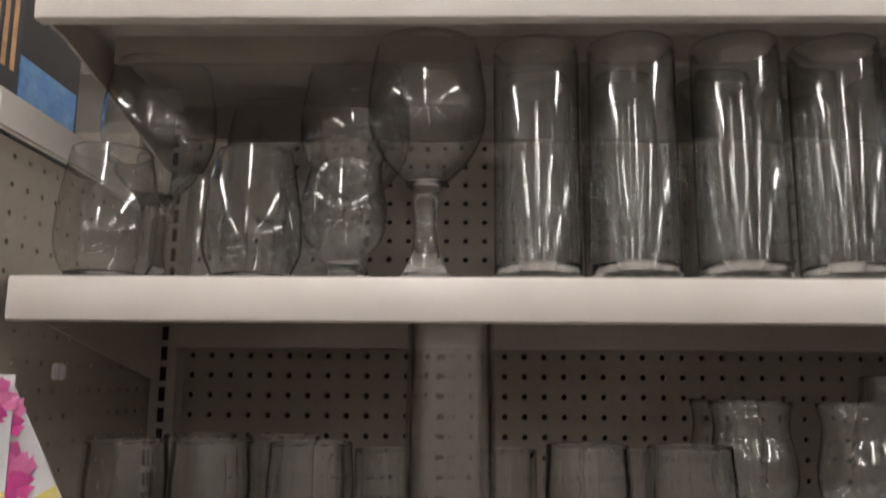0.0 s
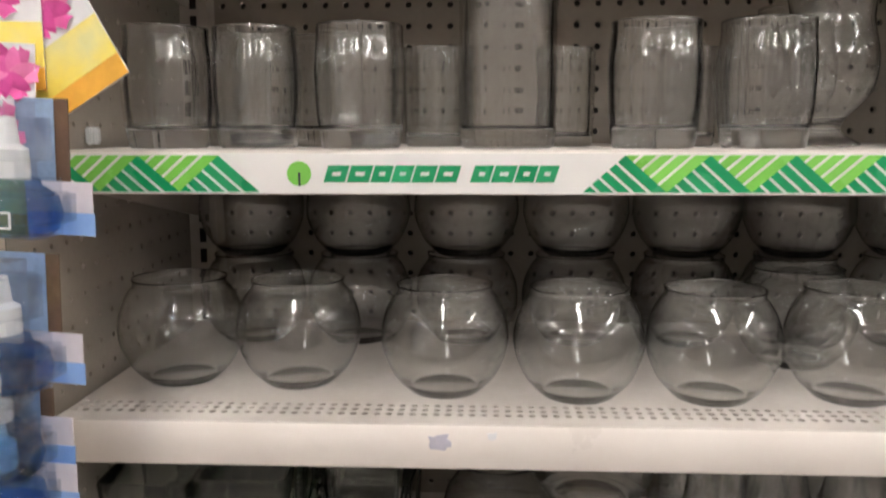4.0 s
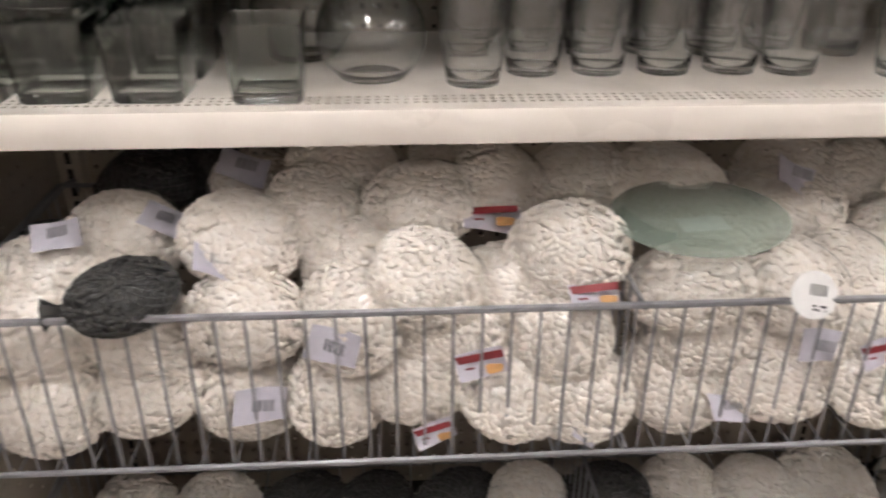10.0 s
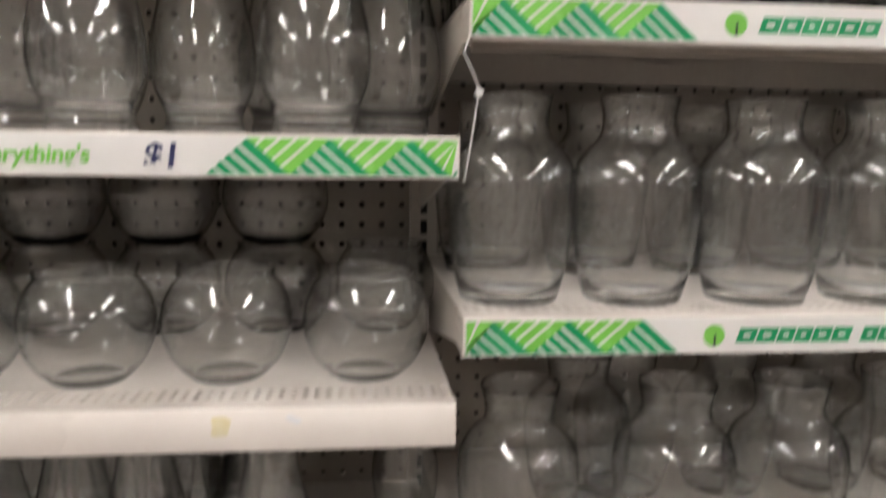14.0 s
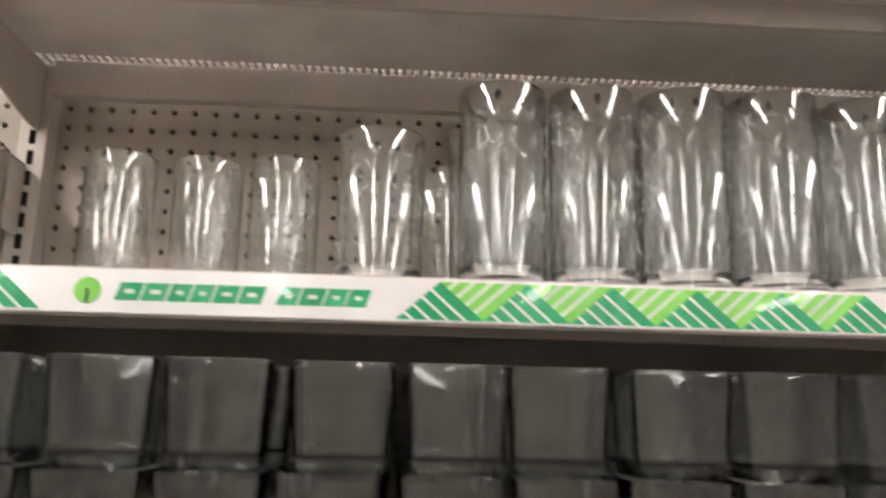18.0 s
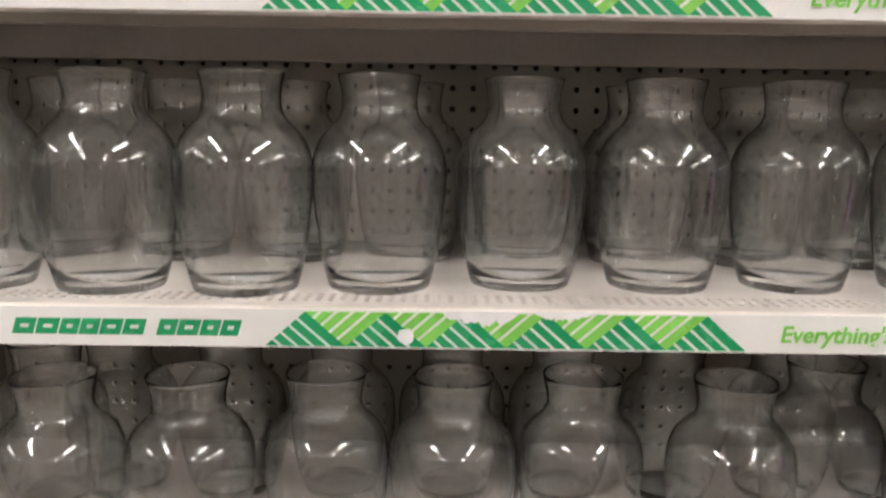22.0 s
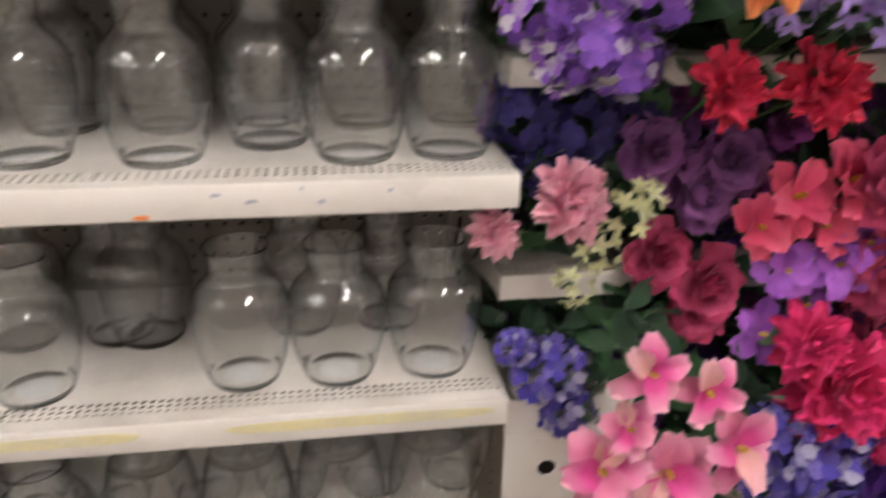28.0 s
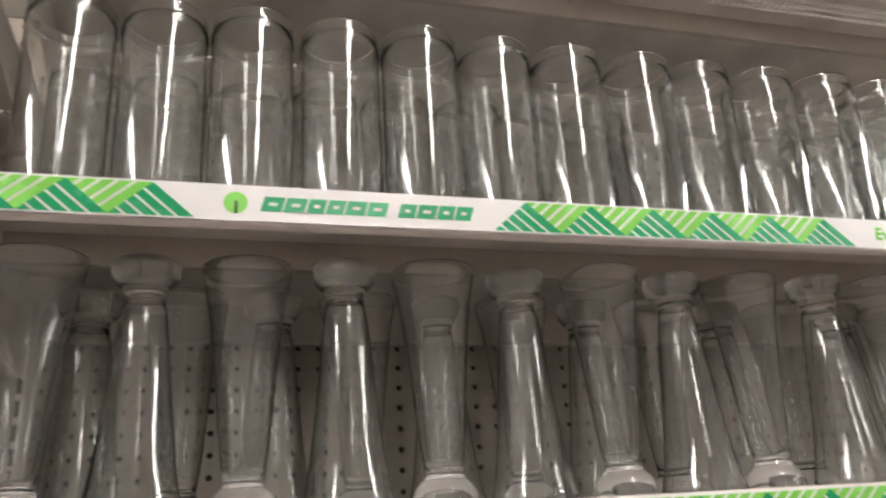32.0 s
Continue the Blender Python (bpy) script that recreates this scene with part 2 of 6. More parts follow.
WIRE = painted("zinc_wire", (0.34, 0.34, 0.37), 0.42, 0.12, 30, metal=0.75, bump=0.02)
PEBBLE = varied("white_pebble", [(0.86, 0.80, 0.755), (0.82, 0.755, 0.70), (0.89, 0.84, 0.80), (0.78, 0.71, 0.655), (0.87, 0.82, 0.775)], 0.6)
PEBBLE_D = varied("black_pebble", [(0.022, 0.022, 0.022), (0.04, 0.037, 0.034), (0.015, 0.015, 0.017), (0.055, 0.052, 0.05)], 0.5)
FLOOR_M = painted("vinyl_floor", (0.26, 0.23, 0.20), 0.3, 0.08, 3)
CEIL_M = painted("ceiling_tile", (0.78, 0.76, 0.72), 0.8, 0.05, 6)
WALL_M = painted("shop_wall", (0.20, 0.18, 0.165), 0.7, 0.08, 1.5)
CARD = painted("brown_cardboard", (0.42, 0.25, 0.12), 0.75, 0.1, 10, bump=0.1, fine=90)
TUBE = lamp_surface("fluorescent_tube", (1.0, 0.965, 0.93), TUBE_STRENGTH)
FIXTURE = painted("white_fixture", (0.8, 0.8, 0.78), 0.4, 0.04, 5)

# ---- mesh helpers ----


def mesh_of(name, vf, smooth=False):
    me = bpy.data.meshes.new(name)
    me.from_pydata([tuple(map(float, v)) for v in vf[0]], [], vf[1])
    if smooth:
        me.polygons.foreach_set("use_smooth", [True] * len(me.polygons))
        me.set_sharp_from_angle(angle=radians(38))
    me.update()
    return me


def part(name, geo, material, parent=None, label="", smooth=False, at=None):
    me = geo if isinstance(geo, bpy.types.Mesh) else mesh_of(name, geo, smooth)
    if not me.materials:
        me.materials.append(material)
    ob = new(name, me)
    ob.parent = parent
    if at is not None:
        ob.matrix_basis = at
    if label:
        ob["label"] = label
    return ob


def thing(name, m, label, category, group="", kind=""):
    ob = new(name)
    ob.empty_display_size = 0.05
    ob.matrix_basis = m
    return tagged(ob, label, category, group, kind)


def join(*geos):
    v, f = [], []
    for gv, gf in geos:
        n = len(v)
        v += [tuple(p) for p in gv]
        f += [tuple(i + n for i in face) for face in gf]
    return v, f


def moved(geo, m):
    return [tuple(m @ Vector(p)) for p in geo[0]], geo[1]


def box(x0, x1, y0, y1, z0, z1, c=0.0):
    """A box with chamfered edges."""
    if c <= 0:
        v = [(x, y, z) for x in (x0, x1) for y in (y0, y1) for z in (z0, z1)]
        return v, [(0, 1, 3, 2), (4, 6, 7, 5), (0, 4, 5, 1), (2, 3, 7, 6), (0, 2, 6, 4), (1, 5, 7, 3)]
    bm = bmesh.new()
    bmesh.ops.create_cube(bm, size=1)
    for q in bm.verts:
        q.co = ((x0 + x1) / 2 + q.co.x * (x1 - x0), (y0 + y1) / 2 + q.co.y * (y1 - y0), (z0 + z1) / 2 + q.co.z * (z1 - z0))
    bmesh.ops.bevel(bm, geom=bm.edges[:], offset=c, segments=2, affect="EDGES")
    bm.verts.index_update()
    out = [tuple(q.co) for q in bm.verts], [tuple(q.index for q in f.verts) for f in bm.faces]
    bm.free()
    return out


def extrude(outline, axis, a, b):
    """A closed outline (u, v) pushed along an axis from a to b."""
    n = len(outline)
    put = {"x": lambda u, w, t: (t, u, w), "y": lambda u, w, t: (u, t, w), "z": lambda u, w, t: (u, w, t)}[axis]
    v = [put(u, w, a) for u, w in outline] + [put(u, w, b) for u, w in outline]
    f = [(i, (i + 1) % n, n + (i + 1) % n, n + i) for i in range(n)]
    return v, f + [tuple(range(n))[::-1], tuple(range(n, 2 * n))]


def rod(p, q, r, n=6):
    p, q = Vector(p), Vector(q)
    d = (q - p).normalized()
    s = d.orthogonal().normalized()
    t = d.cross(s)
    v = [tuple(e + r * (math.cos(2 * math.pi * k / n) * s + math.sin(2 * math.pi * k / n) * t)) for e in (p, q) for k in range(n)]
    f = [(k, (k + 1) % n, n + (k + 1) % n, n + k) for k in range(n)]
    return v, f + [tuple(range(n))[::-1], tuple(range(n, 2 * n))]


def tube_path(points, r, n=6, taper=None):
    """A round tube along points."""
    v, f = [], []
    pts = [Vector(p) for p in points]
    s = (pts[1] - pts[0]).orthogonal().normalized()
    for i, p in enumerate(pts):
        d = (pts[min(i + 1, len(pts) - 1)] - pts[max(i - 1, 0)]).normalized()
        s = (s - s.dot(d) * d).normalized()
        t = d.cross(s)
        rr = r * (1 if taper is None else 1 + (taper - 1) * i / (len(pts) - 1))
        v += [tuple(p + rr * (math.cos(2 * math.pi * k / n) * s + math.sin(2 * math.pi * k / n) * t)) for k in range(n)]
        if i:
            b = (i - 1) * n
            f += [(b + k, b + (k + 1) % n, b + n + (k + 1) % n, b + n + k) for k in range(n)]
    return v, f + [tuple(range(n))[::-1], tuple(range(len(v) - n, len(v)))]


def lathe(profile, n=32, flute=0.0, flutes=8, start=0):
    """A closed turned body from (radius, height) points; radius 0 at both ends; flutes from the given point on."""
    v, f, rows = [], [], []
    for i, (r, z) in enumerate(profile):
        if r <= 1e-6:
            rows.append([len(v)])
            v.append((0, 0, z))
        else:
            rows.append(list(range(len(v), len(v) + n)))
            for k in range(n):
                a = 2 * math.pi * k / n
                rr = r * (1 + (flute * math.cos(flutes * a) if i >= start else 0))
                v.append((rr * math.cos(a), rr * math.sin(a), z))
    for a, b in zip(rows, rows[1:]):
        for k in range(n):
            j = (k + 1) % n
            if len(a) == 1 and len(b) == 1:
                continue
            if len(a) == 1:
                f.append((a[0], b[j], b[k]))
            elif len(b) == 1:
                f.append((a[k], a[j], b[0]))
            else:
                f.append((a[k], a[j], b[j], b[k]))
    return v, f


def smooth_profile(points, steps=3):
    """Catmull-Rom through (r, z) points."""
    out = []
    p = [points[0]] + list(points) + [points[-1]]
    for i in range(1, len(p) - 2):
        for s in range(steps):
            t = s / steps
            out.append(tuple(0.5 * (2 * p[i][k] + (p[i + 1][k] - p[i - 1][k]) * t + (2 * p[i - 1][k] - 5 * p[i][k] + 4 * p[i + 1][k] - p[i + 2][k]) * t * t
                                    + (3 * p[i][k] - p[i - 1][k] - 3 * p[i + 1][k] + p[i + 2][k]) * t ** 3) for k in (0, 1)))
    return out + [points[-1]]


def vessel(points, wall, base, rim=0.0012, steps=4):
    """A blown glass body from its outer profile, with an inner wall, a thick base and a rounded rim."""
    out, wall = smooth_profile(points, steps), wall * 0.55
    top = out[-1]
    inner = [(max(r - wall, 0.002), z) for r, z in out if z > base + 0.002]
    body = [(0, 0.0015), (out[0][0] * 0.7, 0.0015), (out[0][0] - 0.002, 0.0)] + out
    body += [(top[0] - wall * 0.3, top[1] + rim), (top[0] - wall * 0.8, top[1] + rim * 0.6)]
    body += inner[::-1]
    return body + [(inner[0][0] * 0.8, base), (inner[0][0] * 0.4, base - 0.0006), (0, base - 0.0008)]


def holed_sheet(x0, z0, nx, nz, pitch, r, depth, sides=8, px=None):
    """A sheet in the xz plane, front at y=0, with a round hole in the middle of each cell."""
    pw = pitch if px is None else px
    v, f = [], []
    ring = [(math.cos(2 * math.pi * (k + 0.5) / sides), math.sin(2 * math.pi * (k + 0.5) / sides)) for k in range(sides)]
    edge = [(c / max(abs(c), abs(s)), s / max(abs(c), abs(s))) for c, s in ring]
    for i in range(nx):
        for j in range(nz):
            cx, cz, b = x0 + (i + 0.5) * pw, z0 + (j + 0.5) * pitch, len(v)
            v += [(cx + e[0] * pw / 2, 0, cz + e[1] * pitch / 2) for e in edge]
            v += [(cx + c * r, 0, cz + s * r) for c, s in ring]
            v += [(cx + c * r, depth, cz + s * r) for c, s in ring]
            corners = len(v)
            v += [(cx + a * pw / 2, 0, cz + bb * pitch / 2) for a, bb in ((1, 1), (-1, 1), (-1, -1), (1, -1))]
            for k in range(sides):
                n = (k + 1) % sides
                f += [(b + k, b + n, b + sides + n, b + sides + k), (b + sides + k, b + sides + n, b + 2 * sides + n, b + 2 * sides + k)]
            f += [(corners + c, b + 2 * c + 1, b + 2 * c) for c in range(4)]
    return v, f


def petal(length, width, cup, curl, nu=5, nv=4, point=0.5, ruffle=0.1):
    """One petal along +x, rising by curl, cupped across, with a ruffled edge."""
    v, f = [], []
    for i in range(nu + 1):
        u = i / nu
        w = width * math.sin(math.pi * (0.1 + (0.6 + 0.24 * point) * u))
        for j in range(nv + 1):
            s = 2 * j / nv - 1
            edge = ruffle * length * u * (0.35 + abs(s)) * math.sin(7 * u + 4.5 * s + 11 * width)
            v.append((length * u * (1 - 0.07 * (1 - point) * (1 - abs(s)) * (i == nu)), w * s * 0.5, curl * u * u * length + cup * (abs(s) ** 1.6) * w + edge))
    for i in range(nu):
        for j in range(nv):
            a = i * (nv + 1) + j
            f.append((a, a + 1, a + nv + 2, a + nv + 1))
    return v, f

# ---- the shop around the shelves ----
BAY = 1.2192
DEPTH = 0.384
CEILING = 3.3


def structure(name, geo, material, label, category, smooth=False):
    return tagged(part(name, geo, material, smooth=smooth), label, category, kind="structure")


structure("floor", box(-5, 6, -15.2, 3.5, -0.06, 0.0), FLOOR_M, "worn beige vinyl floor of the shop aisle", "floor")
structure("ceiling", box(-5, 6, -15.2, 3.5, CEILING, CEILING + 0.06), CEIL_M, "white tiled ceiling with rows of tube lights", "ceiling")
structure("wall_south", box(-5, 6, -15.3, -15.2, 0, CEILING), WALL_M, "plain shop wall behind the aisle", "wall")
structure("wall_north", box(-5, 6, 3.5, 3.6, 0, CEILING), WALL_M, "plain shop wall beyond the shelves", "wall")
structure("wall_west", box(-5.1, -5, -15.2, 3.5, 0, CEILING), WALL_M, "plain shop wall closing the aisle", "wall")
structure("wall_east", box(6, 6.1, -15.2, 3.5, 0, CEILING), WALL_M, "plain shop wall closing the aisle", "wall")
# unseen block added across the aisle; its height cuts low light from far lamps
tagged(part("opposite_shelving", box(-4.9, 5.9, -2.5, -2.1, 0.0, 2.1, 0.01), BLOCK_M), "unseen plain shelving block added across the aisle to cut low light", "shelving", kind="structure")

# rows of bare tubes run across the aisle
lamp0 = thing("tube_light", pose(0, 0, 0), "long white fluorescent wraparound light on the ceiling", "ceiling light", "ceiling tube lights")
part("housing", box(-0.1, 0.1, -1.22, 1.22, CEILING - 0.04, CEILING - 0.004, 0.006), FIXTURE, lamp0)
part("diffuser", box(-0.075, 0.075, -1.19, 1.19, CEILING - 0.075, CEILING - 0.041, 0.012), TUBE, lamp0, "glowing white diffuser")
lamp0.location = (LAMP_X[0], LAMP_Y[0], 0)
for lx in LAMP_X:
    for ly in LAMP_Y:
        if (lx, ly) != (LAMP_X[0], LAMP_Y[0]):
            copy_thing(lamp0, pose(lx, ly, 0))

# ---- gondola: pegboard, uprights, end panel ----
PITCH = 0.0254
peg_mesh = mesh_of("pegboard", holed_sheet(0, 0, 47, 83, PITCH, 0.004, 0.006))
peg_mesh.materials.append(PEG)
for i in range(3):
    x0 = (i - 1) * BAY
    board = tagged(new("pegboard", peg_mesh), "beige perforated pegboard back panel of the shelving", "pegboard", "pegboard backs", "structure")
    board.location = (x0 + 0.0127, DEPTH, 0.17)
    # near-black sheet stands for the shade seen through the peg holes
    tagged(part("pegboard_core", box(x0, x0 + BAY, DEPTH + 0.0065, DEPTH + 0.02, 0.0, 2.285), DARK), "near black sheet giving the shade inside the pegboard holes", "panel", kind="structure")


def upright(x):
    up = thing("upright", pose(x, DEPTH - 0.002, 0), "beige steel shelf upright with a column of slots", "upright", "shelf uprights", "structure")
    v, f = [], []
    n = 85
    z0, dz, w = 0.12, 0.0254, 0.016
    for k in range(n):
        z = z0 + k * dz
        b = len(v)
        # frame of one slot cell: outer rectangle and slot
        v += [(-w, -0.03, z), (w, -0.03, z), (w, -0.03, z + dz), (-w, -0.03, z + dz)]
        v += [(-0.004, -0.03, z + 0.004), (0.004, -0.03, z + 0.004), (0.004, -0.03, z + dz - 0.004), (-0.004, -0.03, z + dz - 0.004)]
        f += [(b, b + 1, b + 5, b + 4), (b + 1, b + 2, b + 6, b + 5), (b + 2, b + 3, b + 7, b + 6), (b + 3, b, b + 4, b + 7)]
    zt = z0 + n * dz
    sides = join(box(-w, -w + 0.002, -0.0298, 0, 0, zt), box(w - 0.002, w, -0.0298, 0, 0, zt), box(-w, w, -0.03, 0, 0, z0), box(-w, w, -0.03, 0, zt, zt + 0.01))
    part("post", join((v, f), sides), UPRIGHT, up)
    # shade behind the slots, put in as a near-black strip
    part("slot_shadow", box(-w + 0.003, w - 0.003, -0.02, -0.017, z0, zt), DARK, up, "near black strip standing for the shade behind the slots")


for i in range(4):
    upright((i - 1) * BAY)

LIP, PLAIN_LIP = 0.034, 0.0383
# one shelf: deck with perforated front band, lip, back rail and brackets
XB = BAY / 2 - 0.003
HOLE_PX, HOLE_PY, HOLE_R = 0.00985, 0.0105, 0.0033


def perforated(y0):
    """Three rows of holes along the deck, from y0 back."""
    nx = int(2 * XB / HOLE_PX)
    v, f = holed_sheet(-nx * HOLE_PX / 2, 0, nx, 3, HOLE_PY, HOLE_R, 0.0012, 8, HOLE_PX)
    return [(x, y0 + z, -y) for x, y, z in v], f


BAND = 3 * HOLE_PY
deck_mesh = mesh_of("deck", join(perforated(0.018), box(-XB, XB, 0.018 + BAND, DEPTH - 0.032, -0.0012, 0.0), box(-XB, XB, 0.0015, 0.018, -0.0012, 0.0)))
deck_mesh.materials.append(DECK)
top_mesh = mesh_of("deck", join(perforated(0.066), perforated(0.318), box(-XB, XB, 0.066 + BAND, 0.318, -0.0012, 0.0), box(-XB, XB, 0.318 + BAND, DEPTH - 0.032, -0.0012, 0.0), box(-XB, XB, 0.0015, 0.066, -0.0012, 0.0)))
top_mesh.materials.append(DECK)
# closed trough added under the hole rows so the holes look dark
hole_shade_mesh = mesh_of("channel", join(box(-XB, XB, 0.0155, 0.0165, -0.014, -0.0014), box(-XB, XB, 0.0535, 0.0545, -0.014, -0.0014), box(-XB, XB, 0.0155, 0.0545, -0.015, -0.0141)))
hole_shade_mesh.materials.append(UPRIGHT)
lip_outline = [(0.0135, -0.0005), (0.004, 0.0), (0.0012, -0.0012), (0.0, -0.004), (0.0, -LIP + 0.003), (0.001, -LIP + 0.0008), (0.003, -LIP), (0.014, -LIP), (0.014, -LIP + 0.0015), (0.0035, -LIP + 0.0018), (0.002, -0.005), (0.004, -0.0022), (0.0135, -0.0022)]
lip_mesh = mesh_of("front_lip", extrude(lip_outline, "x", -XB, XB), True)
lip_mesh.materials.append(ENAMEL)
plain_mesh = mesh_of("front_lip", extrude([(y, z - (PLAIN_LIP - LIP if z < -0.02 else 0)) for y, z in lip_outline], "x", -XB, XB), True)
plain_mesh.materials.append(ENAMEL)
rail_mesh = mesh_of("support_rail", join(box(-XB + 0.02, XB - 0.02, DEPTH - 0.05, DEPTH - 0.034, -0.045, -0.002), box(-XB + 0.02, XB - 0.02, 0.12, 0.128, -0.03, -0.0015)))
rail_mesh.materials.append(UPRIGHT)
brk = [(0.004, -0.003), (0.004, -LIP), (0.05, -LIP), (DEPTH - 0.06, -0.085), (DEPTH - 0.033, -0.085), (DEPTH - 0.033, -0.003)]
brk_mesh = mesh_of("bracket", extrude(brk, "x", -0.0015, 0.0015))
brk_mesh.materials.append(UPRIGHT)


def shelf(bay, z, label, front=0.0, top=False):
    s = thing("shelf", pose((bay - 0.5) * BAY, front, z), label, "shelf", "gondola shelves")
    for name, me in (("deck", top_mesh if top else deck_mesh), ("front_lip", plain_mesh if label == PLAIN else lip_mesh), ("support_rail", rail_mesh)):
        part(name, me, None, s)
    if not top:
        part("channel", hole_shade_mesh, None, s)
    for sx in (-1, 1):
        part("bracket", brk_mesh, None, s, at=pose(sx * (XB - 0.002), 0, 0))
    return s


# ---- printed shelf strips ----
SH = 0.031


def up_tri(x, a, h, n=5):
    v, f = [], []
    for k in range(n):
        s1, s2 = k / n + 0.02, (k + 0.84) / n if k < n - 1 else 1.0
        b = len(v)
        v += [(x + 2 * a * s1, 0, 0), (x + 2 * a * s2, 0, 0), (x + a * s2, 0, h * s2), (x + a * s1, 0, h * s1)]
        f.append((b, b + 1, b + 2, b + 3))
    return v, f


def down_tri(x, a, h, n=5):
    v, f = [], []
    for k in range(n):
        s1, s2 = k / n + 0.02, (k + 0.84) / n if k < n - 1 else 1.0
        b = len(v)
        v += [(x + 2 * a * s1, 0, h), (x + a * s1, 0, h - h * s1), (x + a * s2, 0, h - h * s2), (x + 2 * a * s2, 0, h)]
        f.append((b, b + 1, b + 2, b + 3))
    return v, f


def clipped(geo, x0, x1):
    v, f = geo
    return [(min(max(p[0], x0), x1), p[1], p[2]) for p in v], f


WORD = 0.178


def brand_blocks():
    """The shop's name as plain slanted blocks, one mesh for each."""
    out = []
    widths = (0.0165, 0.017, 0.0145, 0.0145, 0.0165, 0.0165, 0.0, 0.0145, 0.0165, 0.0145, 0.0145)
    gap = (WORD - sum(widths) - 0.009) / 10
    x, h, lean, t = 0.0, 0.0128, 0.004, 0.0049
    for w in widths:
        if w == 0.0:
            x += 0.009
            continue
        outline = [(0, 0), (w, 0), (w, h), (0, h)]
        inner = [(t, t), (w - t, t), (w - t, h - t), (t, h - t)]
        v = [(x + u + lean * q / h, 0, q) for u, q in outline] + [(x + u + lean * q / h, 0, q) for u, q in inner]
        me = mesh_of("brand_block", (v, [(k, (k + 1) % 4, 4 + (k + 1) % 4, 4 + k) for k in range(4)]))
        me.materials.append(GREEN_D)
        out.append(me)
        x += w + gap
    return out


def letters(text, size, material, parent, m, name="lettering", shear=0.0, bold=0.0):
    cu = bpy.data.curves.new(name, "FONT")
    cu.body, cu.size, cu.shear, cu.offset, cu.extrude = text, size, shear, bold, 0.0002
    tmp = bpy.data.objects.new(name, cu)
    me = bpy.data.meshes.new_from_object(tmp)
    bpy.data.objects.remove(tmp)
    me.materials.clear()
    me.materials.append(material)
    ob = new(name, me)
    ob.parent, ob.matrix_basis = parent, m
    return ob


def disc(r, n=20):
    return [(r * math.cos(2 * math.pi * k / n), 0, r * math.sin(2 * math.pi * k / n)) for k in range(n)], [tuple(range(n))]


brand_meshes = brand_blocks()
tree_mesh = mesh_of("round_mark", disc(0.0095))
tree_mesh.materials.append(GREEN_L)
trunk_mesh = mesh_of("mark_stem", box(-0.0006, 0.0012, -0.0003, 0, -0.0095, 0.001))
trunk_mesh.materials.append(BLACK_INK)


